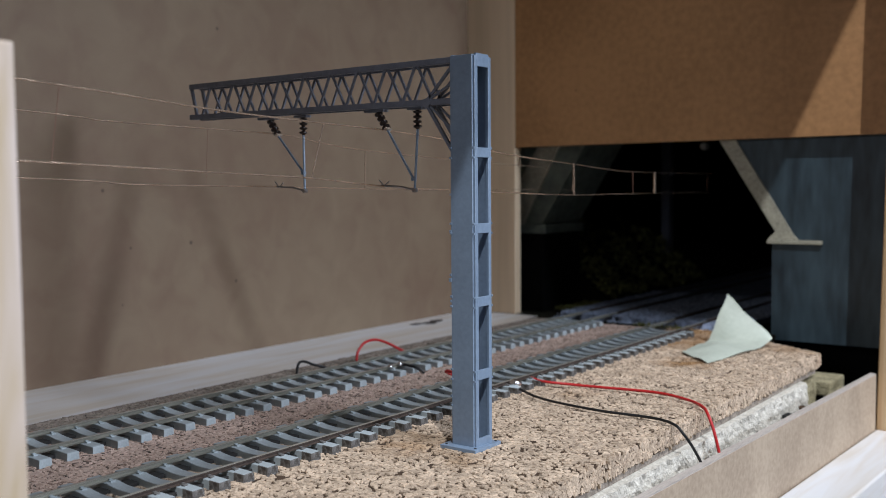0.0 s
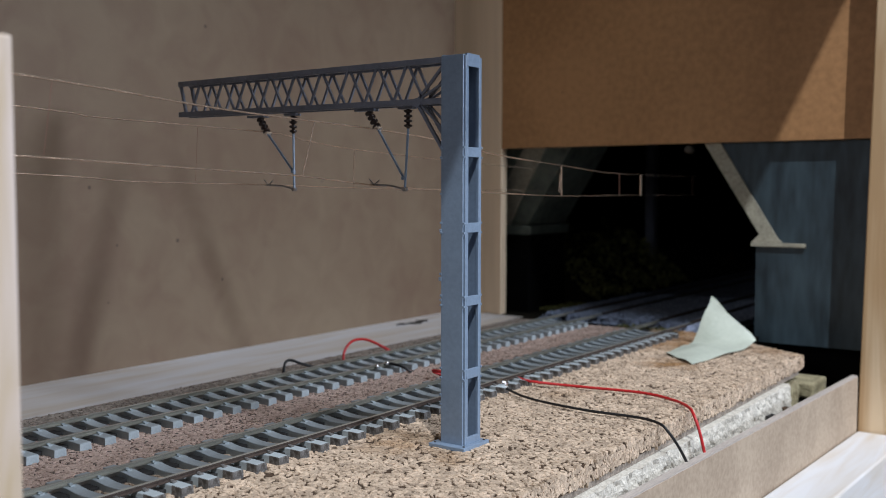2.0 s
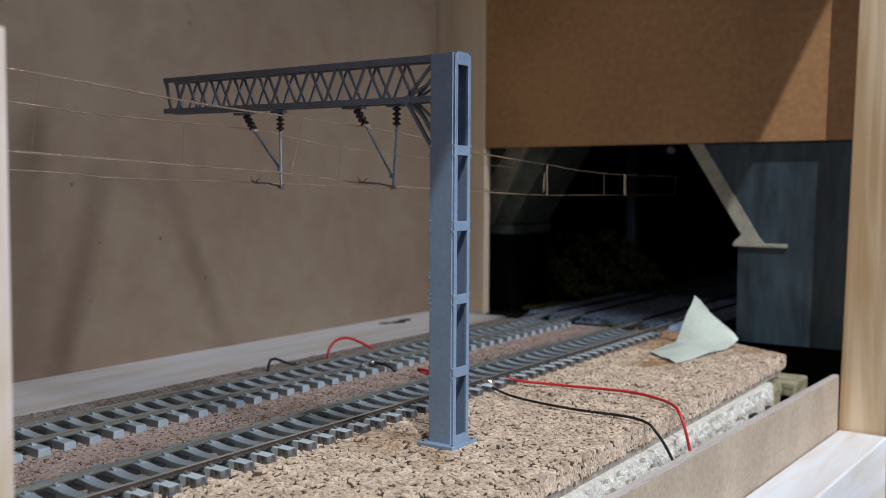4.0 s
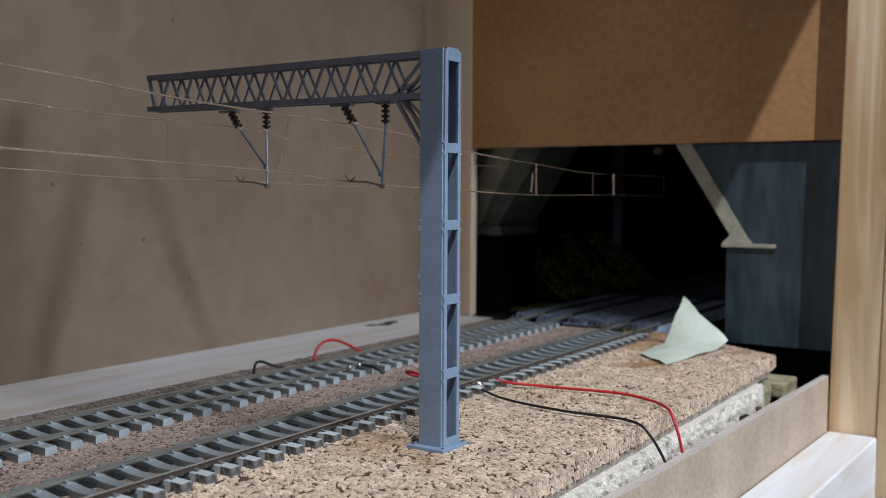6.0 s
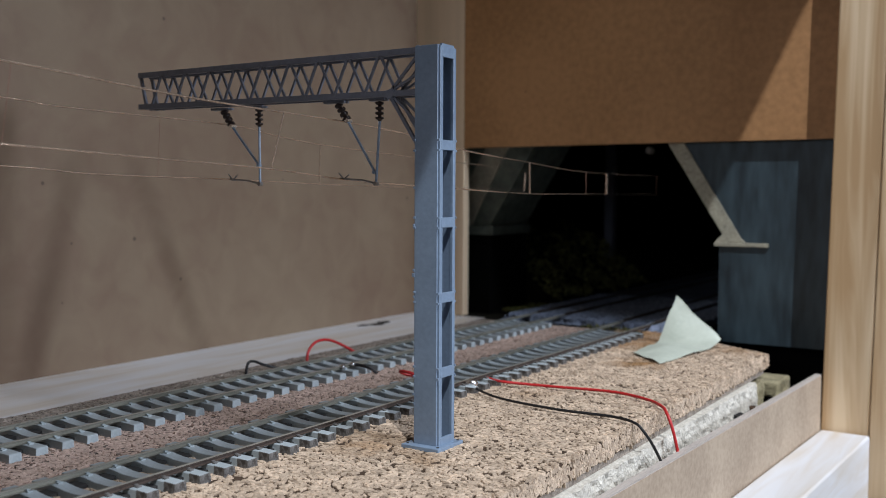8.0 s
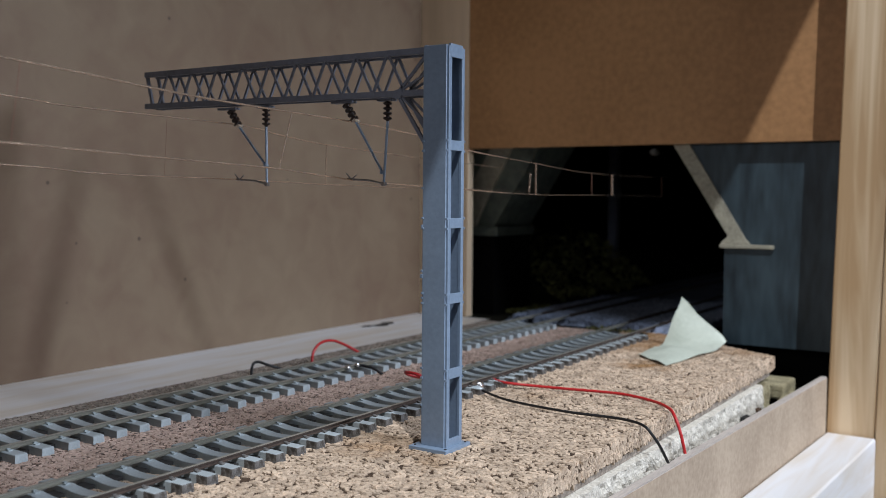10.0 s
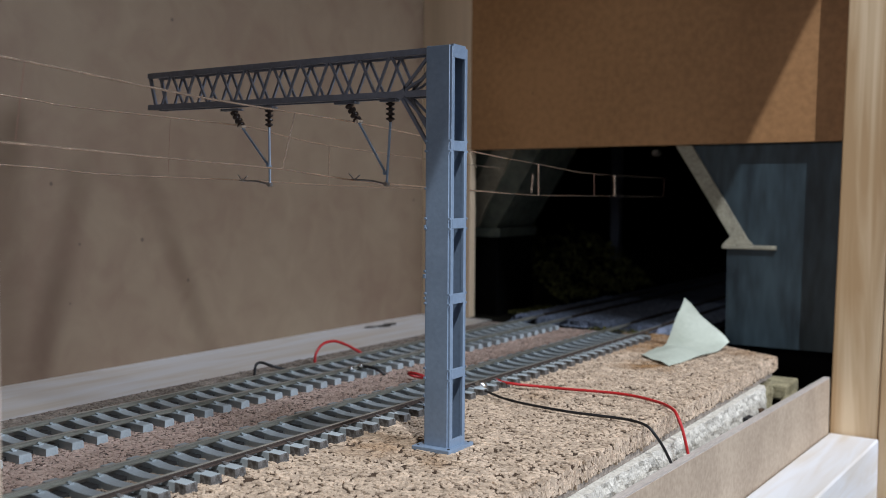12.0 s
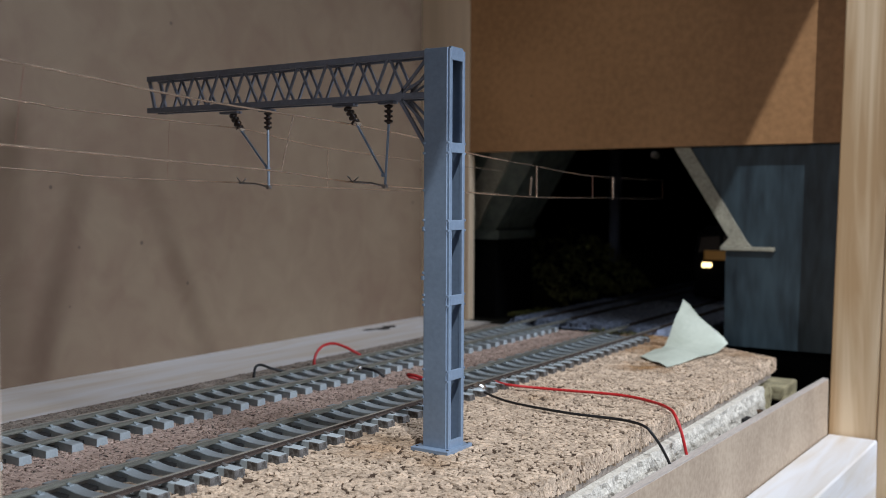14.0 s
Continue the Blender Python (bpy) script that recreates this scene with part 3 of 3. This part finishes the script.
def track(name, x, first, last, label, brown):
    tr = thing(name, (x, 0, 0), label, "railway track", "tracks through the box")
    y0, y1 = -0.30, 0.205 if brown else 0.212
    for s in (-1, 1):
        # same rail carried on; the shade past the panel is in its colour
        part("far_rail", rail_mesh("far_rail", y1 + 0.0004, 1.5, [M_RUST, M_RUST, M_WEB], True), None, tr, "rail beyond the joint, coloured dark for the shade there", at=(s * GAUGE / 2, 0, 0.0004))
        me = rail_mesh("rail", y0, y1, [M_RAIL, M_RUST, M_RAIL_SIDE], brown and s > 0)
        part("rail", me, None, tr, "nickel silver rail, painted rust brown outside" if brown and s > 0 else "nickel silver rail", at=(s * GAUGE / 2, 0, 0))
        # web drawn wide and near black, with the sleepers' shade in its colour
        bm = box(-0.0021, 0.0021, y0, 0.186, 0.0009, 0.00170)
        part("tie_web", bm, M_WEB, tr, "plastic web under the rail, wide and dark for the shade between sleepers", at=(s * (GAUGE / 2 - 0.0012), 0, 0))
    me = sleeper_mesh("sleeper", [M_CONCRETE, M_CHIPPED], brown)
    lo = math.ceil((-0.26 - first) / PITCH)
    for k in range(lo, math.floor((last - first) / PITCH) + 1):
        part("sleeper", me, None, tr, at=(random.uniform(-0.0001, 0.0001), first + k * PITCH + random.uniform(-0.00012, 0.00012), 0.0009))
    return tr


track("track", 0.0, -0.1165 - 0.0019, 0.179, "nearer track on concrete sleepers with rust-painted outer rail", True)
track("track", -0.0523, -0.1144 - 0.0019, 0.186, "farther track on clean concrete sleepers", False)


# ---- catenary mast ----
def catenary_mast():
    th = thing("catenary_mast", (0.0394, -0.0458, 0.0), "blue-grey painted catenary mast with lattice cantilever arm", "catenary mast")
    h = 0.0039
    top = 0.1055
    left = -0.0034
    base = part("base_plate", box(-0.0058, 0.0058, -0.0064, 0.0060, 0.0006, 0.0018, 0.0002), M_MAST, th)
    for i, (a, b) in enumerate(((-0.0046, -0.0050), (0.0048, -0.0050), (0.0048, 0.0048))):
        part("bolt", tube([(a, b, 0.0017), (a, b, 0.0020)], 0.00035, 6), M_WEB, base, "dark bolt")
    front = part("front_plate", box(left, h - 0.0003, -0.0040, -0.0030, 0.0016, top, 0.00012), M_MAST, th)
    part("back_plate", box(left, h - 0.0003, 0.0030, 0.0040, 0.0016, top, 0.00012), M_MAST, th)
    # darker truss paint imitates the shade inside the mast
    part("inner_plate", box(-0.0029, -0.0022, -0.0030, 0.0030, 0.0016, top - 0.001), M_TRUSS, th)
    rungs = (0.0030, 0.0209, 0.0405, 0.0600, 0.0800, top - 0.0014)
    for s, x in ((1, h), (-1, left)):
        for y in (-0.0036, 0.0032):
            part("stile", box(x - 0.0006 * s if s > 0 else x - 0.0003, x + 0.0003 if s > 0 else x + 0.0006, y - (0.0000 if y < 0 else 0.0005), y + (0.0014 if y < 0 else 0.0008), 0.0017, top - 0.0003, 0.0001), M_MAST, th)
        for i, z in enumerate(rungs):
            w = 0.0013 if 0 < i < 5 else 0.0017
            rung = part("rung", box(x - 0.0004, x + 0.0004, -0.0030, 0.0028, z - w, z + w if i else z + 0.0008, 0.0001), M_MAST, th)
            if 0 < i < 5:
                for y in (-0.0042, 0.0041):
                    for dz in (-0.0014, 0.0012):
                        part("rivet", box(x - 0.0002, x + 0.0005, y - 0.0002, y + 0.0002, z + dz - 0.0003, z + dz + 0.0003, 0.0001), M_MAST, rung)
    part("cap", box(left + 0.0003, h - 0.0005, -0.0030, 0.0030, top - 0.0012, top - 0.0002, 0.0001), M_MAST, th)

    for z, r in ((0.0462, 0.0006), (0.0475, 0.0004), (0.0592, 0.0004), (0.0405, 0.00035), (0.0148, 0.0004), (0.0123, 0.0003), (0.0690, 0.0003)):
        part("burr", box(left - r, left + 0.0002, -0.0041 - r * 0.4, -0.0034, z - r, z + r * 0.8, 0.0001), M_MAST, front)

    # the lattice arm: four chords, crossed diagonals in its two sides
    x0, x1 = -0.1106, left
    zb, zt = 0.0938, 0.1046
    ys = (-0.0022, 0.0022)
    for y in ys:
        for z, ww in ((zb, 0.0016), (zt, 0.0016)):
            part("chord", beam((x0, y, z + 0.0009 if z == zb else z), (x1 + 0.0005, y, z), ww, 0.0011), M_TRUSS, th)
    n = 9
    pitch = (x1 - 0.0085 - (x0 + 0.004)) / n
    for j, y in enumerate(ys):
        for k in range(n):
            a = x0 + 0.004 + k * pitch
            up, down = (a + pitch * 0.15, a + pitch * 0.62), (a + pitch * 0.62, a + pitch * 1.15)
            part("diagonal", beam((up[0], y + (0.0003 if j else -0.0003), zb), (up[1], y + (0.0003 if j else -0.0003), zt), 0.00064, 0.0006), M_TRUSS, th)
            part("diagonal", beam((down[0], y, zt), (down[1], y, zb), 0.00064, 0.0006), M_TRUSS, th)
    for y in ys:
        part("end_post", beam((x0 + 0.0006, y, zt), (x0 + 0.0035, y, zb), 0.0009, 0.0008), M_TRUSS, th)
        part("knee_brace", beam((-0.0128, y, zb), (x1 + 0.0005, y, 0.0790), 0.0009, 0.0008), M_TRUSS, th)
        part("strut", beam((-0.0125, y, zb + 0.0005), (x1 + 0.0003, y, zt - 0.0006), 0.0008, 0.0006), M_TRUSS, th)
        part("strut", beam((-0.0125, y, zb + 0.0005), (x1 + 0.0003, y, 0.0990), 0.0006, 0.0005), M_TRUSS, th)
        part("strut", beam((-0.0112, y, zb - 0.001), (x1 + 0.0003, y, 0.0855), 0.0006, 0.0005), M_TRUSS, th)
        part("gusset", slab([(-0.0138, zb - 0.0008), (-0.0120, zb - 0.0016), (-0.0106, zb + 0.0002), (-0.0114, zb + 0.0014), (-0.0138, zb + 0.0008)], 1, y - 0.0007, y + 0.0007), M_TRUSS, th)
    for k in range(n + 1):
        a = x0 + 0.004 + k * pitch
        part("cross_tie", beam((a, ys[0], zt + 0.0002), (a, ys[1], zt + 0.0002), 0.0009, 0.0007, up=(0, 0, 1)), M_TRUSS, th)

    # the hangers: two insulators, tubes and a registration arm over each track
    for xa, xb, xe, zk in ((-0.0782, -0.0636, -0.0634, 0.0757), (-0.0338, -0.0193, -0.0205, 0.0733)):
        y = 0.0024
        part("bracket", box(xa - 0.0040, xa + 0.0034, y - 0.0016, y + 0.0008, zb - 0.0012, zb - 0.0005, 0.0001), M_TRUSS, th)
        part("bracket", box(xb - 0.0026, xb + 0.0026, y - 0.0016, y + 0.0008, zb - 0.0012, zb - 0.0005, 0.0001), M_TRUSS, th)
        knee = Vector((xe - 0.0004, y, zk))
        a0, a1 = Vector((xa, y, 0.0926)), Vector((xa + 0.0036, y, 0.0875))
        b0, b1 = Vector((xb, y, 0.0926)), Vector((xb, y, 0.0872))
        for p, q in ((a0, a1), (b0, b1)):
            d = q - p
            pts, rad = [p], [0.0004]
            for k in range(4):
                for f, r in ((0.08, 0.00055), (0.26, 0.00128), (0.60, 0.00118), (0.78, 0.00055)):
                    pts.append(p + d * ((k + f) / 4))
                    rad.append(r)
            pts.append(q)
            rad.append(0.0005)
            smooth(part("insulator", tube(pts, rad, 14), M_INSUL, th, "dark brown ribbed insulator"))
        part("stay_tube", tube([a1, knee], 0.00036, 8), M_MAST, th)
        part("stay_tube", tube([b1, (xe, y, 0.0705)], 0.00036, 8), M_MAST, th)
        part("clamp", tube([a1 + Vector((0, -0.001, 0.0002)), a1 + Vector((0, 0.001, 0.0002))], 0.00072, 10), M_SOLDER, th)
        part("clamp", tube([knee + Vector((0, -0.0007, 0)), knee + Vector((0, 0.0007, 0))], 0.00052, 10), M_MAST, th)
        part("clamp", tube([(xe, y - 0.0007, 0.0702), (xe, y + 0.0007, 0.0702)], 0.00062, 10), M_STEEL, th)
        arm = part("registration_arm", tube([(xe, y, 0.0702), (xe - 0.0050, y, 0.0712), (xe - 0.0125, y, 0.0716)], 0.00030, 8), M_STEEL, th)
        for dx, dz, dy in ((-0.0020, 0.0017, 0.0002), (0.0022, 0.0013, -0.0003), (-0.0022, 0.0002, 0.0012), (0.0018, -0.0003, -0.0012)):
            part("wire_end", tube([(xe - 0.0112, y, 0.0715), (xe - 0.0112 + dx, y + dy, 0.0715 + dz)], 0.00018, 6), M_STEEL, arm)
    return th


catenary_mast()


# ---- overhead wires ----
def overhead(x, upper, lower, drops, label):
    th = thing("overhead_wire", (x, 0, 0), label, "overhead wire", "overhead wires")
    for name, line in (("catenary_wire", upper), ("contact_wire", lower)):
        pts = spline([(0, y, z) for y, z in line], 5)
        # radius shrinks along the run, to imitate the wires fading in shade
        smooth(part(name, tube(pts, [0.00025 if p.y < 0.045 else 0.00010 if p.y < 0.1215 else 0.00003 for p in pts], 6), M_COPPER, th))
    # the thinnest droppers take a dimmer copper, standing in for shade
    for ya, za, yb, zb, r in drops:
        part("dropper", tube([(0, ya, za), (0, yb, zb)], r, 6), M_COPPER if r > 0.00016 else M_COPPER_DIM, th)
    return th


overhead(0.008, [(-0.42, 0.104), (-0.25, 0.0966), (-0.1506, 0.0923), (-0.0999, 0.0892), (-0.0432, 0.0875), (-0.0069, 0.0853), (0.0216, 0.0822), (0.0689, 0.0796), (0.120, 0.0772), (0.212, 0.0772)],
         [(-0.42, 0.084), (-0.25, 0.0795), (-0.1509, 0.0764), (-0.1101, 0.0749), (-0.0741, 0.0736), (-0.0431, 0.0713), (-0.0083, 0.0700), (0.0218, 0.0691), (0.0692, 0.0679), (0.1203, 0.0680), (0.212, 0.0680)],
         [(-0.1459, 0.0923, -0.1482, 0.0763, 0.00009), (-0.0687, 0.0882, -0.0735, 0.0735, 0.00018), (0.0689, 0.0796, 0.0692, 0.0679, 0.00032), (0.1206, 0.0772, 0.1209, 0.0680, 0.00014), (0.1425, 0.0771, 0.1428, 0.0680, 0.00045), (0.2050, 0.0772, 0.2052, 0.0680, 0.00005)],
         "thin copper overhead wires of the nearer track")
overhead(-0.036, [(-0.42, 0.100), (-0.25, 0.0955), (-0.1222, 0.0901), (-0.1038, 0.0890), (-0.0434, 0.0881), (-0.0241, 0.0861), (-0.0009, 0.0842), (0.0553, 0.0819), (0.1222, 0.0798), (0.1500, 0.0780)],
         [(-0.42, 0.080), (-0.25, 0.0770), (-0.1225, 0.0737), (-0.0938, 0.0722), (-0.0432, 0.0716), (-0.0009, 0.0707), (0.0554, 0.0701), (0.1222, 0.0700), (0.1485, 0.0692)],
         [(-0.0708, 0.0887, -0.0719, 0.0719, 0.00006), (-0.0009, 0.0842, -0.0015, 0.0707, 0.00018), (0.1497, 0.0780, 0.1483, 0.0692, 0.00034)],
         "thin copper overhead wires of the farther track")


# ---- loose wires, tape and marks ----
def lead(name, pts, r, mat, label):
    ob = solid(name, tube(spline(pts, 6), r, 8), mat, label, "wire")
    return smooth(ob)


lead("red_wire", [(0.0088, 0.0364, 0.0028), (0.0155, 0.0336, 0.0027), (0.0250, 0.0370, 0.0021), (0.0347, 0.0388, 0.0020), (0.0544, 0.0406, 0.0022), (0.0679, 0.0356, 0.0022), (0.0755, 0.0285, 0.0022), (0.0788, 0.0242, 0.0012), (0.0812, 0.0228, -0.0030), (0.0826, 0.0238, -0.0100), (0.0830, 0.0255, -0.0160), (0.0830, 0.028, -0.030)], 0.00050, M_RED, "red insulated feeder wire over the cork edge")
lead("black_wire", [(0.0095, 0.0232, 0.0024), (0.0120, 0.0210, 0.0024), (0.0279, 0.0114, 0.0021), (0.0498, 0.0070, 0.0020), (0.0680, 0.0073, 0.0020), (0.0765, 0.0035, 0.0020), (0.0795, 0.0030, 0.0000), (0.0812, 0.0062, -0.0045), (0.0822, 0.0120, -0.0115), (0.0828, 0.0150, -0.0160), (0.0828, 0.020, -0.030)], 0.00043, M_BLACK, "black insulated feeder wire over the cork edge")
lead("red_loop", [(-0.0655, 0.0265, 0.0005), (-0.0660, 0.0275, 0.0058), (-0.0660, 0.0316, 0.0094), (-0.0660, 0.0386, 0.0098), (-0.0650, 0.0455, 0.0075), (-0.0620, 0.0530, 0.0030)], 0.00055, M_RED, "red wire loop behind the farther rail")
lead("black_loop", [(-0.0660, -0.0065, 0.0005), (-0.0660, -0.0055, 0.0062), (-0.0660, -0.0025, 0.0070), (-0.0650, 0.0020, 0.0052), (-0.0620, 0.0080, 0.0030)], 0.00050, M_BLACK, "black wire loop behind the farther rail")
lead("black_jumper", [(-0.0445, 0.0250, 0.0036), (-0.0420, 0.0275, 0.0038), (-0.0370, 0.0285, 0.0028), (-0.0345, 0.0300, 0.0008)], 0.00055, M_BLACK, "black wire soldered to the farther track")
lead("red_jumper", [(-0.0100, 0.0270, 0.0012), (-0.0150, 0.0235, 0.0040), (-0.0195, 0.0235, 0.0042), (-0.0200, 0.0265, 0.0028), (-0.0165, 0.0300, 0.0016), (-0.0105, 0.0330, 0.0012)], 0.00058, M_RED, "red wire loop between the tracks")
for x, y, z, r in ((-0.0430, 0.0202, 0.0040, 0.0012), (-0.0428, 0.0257, 0.0042, 0.0011), (0.0110, 0.0222, 0.0032, 0.0024)):
    bm = bmesh.new()
    bmesh.ops.create_icosphere(bm, subdivisions=2, radius=r)
    for v in bm.verts:
        v.co = v.co * (1 + 0.35 * noise.noise(v.co * 1400)) + Vector((x, y, z))
        v.co.z = (v.co.z - z) * 0.7 + z
    smooth(solid("solder_blob", bm, M_SOLDER, "bright solder blob on the rail web", "solder", group="solder joints"))

for x, y in ((0.00825, 0.2050), (-0.00825, 0.2130), (-0.04405, 0.2180), (-0.06055, 0.2230)):
    jb = box(x - 0.0011, x + 0.0011, y - 0.004, y + 0.004, 0.0024, 0.0040, 0.0003)
    solid("rail_joiner", jb, M_WEB, "dark metal joiner clasping the rail ends", "rail joiner", group="rail joiners")

for x, y, z, r, mt, lb in ((0.0800, 0.1010, -0.0145, 0.0022, M_BLACK, "small dark scrap behind the fascia"), (0.0795, 0.1200, -0.0148, 0.0016, M_CORK, "brown cork crumb behind the fascia")):
    bm = bmesh.new()
    bmesh.ops.create_icosphere(bm, subdivisions=1, radius=r)
    for v in bm.verts:
        v.co = Vector((v.co.x, v.co.y * 1.5, v.co.z * 0.8)) * (1 + 0.5 * noise.noise(v.co * 900)) + Vector((x, y, z))
    solid("scrap", bm, mt, lb, "scrap")

# a folded strip of tape: one flap lies on the cork, the other stands
bm = bmesh.new()
def sheet(corners, nu=8, nv=8, curl=0.0):
    a, b, c, d = [Vector(p) for p in corners]
    grid = []
    for i in range(nu + 1):
        u = i / nu
        row = []
        for j in range(nv + 1):
            v = j / nv
            p = (a.lerp(b, u)).lerp(d.lerp(c, u), v)
            p += Vector((0, 0, 1)) * curl * math.sin(u * math.pi) * math.sin(v * math.pi)
            row.append(bm.verts.new(p))
        grid.append(row)
    for i in range(nu):
        for j in range(nv):
            bm.faces.new((grid[i][j], grid[i + 1][j], grid[i + 1][j + 1], grid[i][j + 1]))
sheet([(0.0285, 0.1245, 0.0017), (0.0465, 0.1075, 0.0017), (0.0520, 0.1540, 0.0019), (0.0267, 0.1606, 0.0019)], curl=0.0019)
sheet([(0.0267, 0.1606, 0.0020), (0.0521, 0.1545, 0.0020), (0.0535, 0.1660, 0.0042), (0.0306, 0.1720, 0.0221)], curl=-0.0012)
bmesh.ops.remove_doubles(bm, verts=bm.verts[:], dist=0.0007)
for v in bm.verts:
    v.co += noise.noise_vector(v.co * 110) * 0.0009
    v.co.z = max(v.co.z, 0.0014)
bmesh.ops.solidify(bm, geom=bm.faces[:], thickness=0.00025)
smooth(solid("tape", bm, M_PAPER, "folded pale green paper tape standing on the cork", "tape")).data.set_sharp_from_angle(angle=1.2)

mark = thing("ink_mark", (-0.1235, 0.1495, -0.0004), "smudged dark ink mark on the pine baseboard", "mark")
bm = bmesh.new()
for k, (x, y, r) in enumerate(((-0.002, -0.008, 0.0026), (0.001, 0.000, 0.0034), (-0.001, 0.009, 0.0030))):
    slab([(x + r * math.cos(a / 9 * math.tau) * (1 + 0.25 * math.sin(a * 2.3 + k)), y + 1.5 * r * math.sin(a / 9 * math.tau)) for a in range(9)], 2, 0.0, 0.00012 + 0.00002 * k, bm)
part("smudge", bm, M_INK, mark)


# ---- the train that comes at the end ----
def train():
    th = thing("locomotive", (0, 0.332, 0.0043), "dark locomotive with lit headlights coming out of the dark", "locomotive")
    bm = slab([(-0.0172, 0.004), (0.0172, 0.004), (0.0176, 0.030), (0.0150, 0.043), (0.0080, 0.0475), (-0.0080, 0.0475), (-0.0150, 0.043), (-0.0176, 0.030)], 1, 0.0015, 0.20)
    bmesh.ops.bevel(bm, geom=bm.edges[:], offset=0.0007, segments=2, affect="EDGES")
    part("body", bm, M_LOCO, th)
    part("front_panel", slab([(-0.0160, 0.0065), (0.0160, 0.0065), (0.0162, 0.0290), (-0.0162, 0.0290)], 1, 0.0006, 0.0014), M_LOCO, th, "dark front panel")
    for s in (-1, 1):
        part("windscreen", slab([(s * 0.0012, 0.0310), (s * 0.0145, 0.0310), (s * 0.0128, 0.0405), (s * 0.0012, 0.0415)], 1, 0.0008, 0.0014), M_GLASS, th)
        part("buffer", tube([(s * 0.0115, 0.0010, 0.0090), (s * 0.0115, -0.0050, 0.0090), (s * 0.0115, -0.0051, 0.0090), (s * 0.0115, -0.0060, 0.0090)], [0.0012, 0.0012, 0.0029, 0.0029], 12), M_LOCO, th)
        for dx in (0.0, 0.0030):
            hl = part("headlight", tube([(s * 0.0072 + s * dx, 0.0006, 0.0235), (s * 0.0072 + s * dx, -0.0004, 0.0235)], 0.0017, 14), M_LAMP, th, "glowing warm white headlight")
    # warning panel under the headlights' glow; emission imitates the light on it
    part("warning_panel", box(-0.0105, 0.0105, 0.0001, 0.0006, 0.0268, 0.0325), M_PANEL_GLOW, th, "yellow warning panel, its lit look painted as a faint glow")
    for y in (0.02, 0.05, 0.15, 0.18):
        for s in (-1, 1):
            part("wheel", tube([(s * 0.0072, y, 0.0068), (s * 0.0096, y, 0.0068)], 0.0068, 18), M_LOCO, th)
    part("underframe", box(-0.013, 0.013, 0.008, 0.192, 0.0030, 0.0045), M_LOCO, th)
    return th


loco = train()


def motions():
    speed, x, z = 0.27, 0.0, 0.0043
    rows = [(0.0, 1.15), (10.6, 1.15), (11.2, 1.075)] + [(t / 2, 0.332 + speed * (14 - t / 2)) for t in range(23, 29)]
    walk(loco, [(t, pose(x, y, z)) for t, y in rows])


motions()
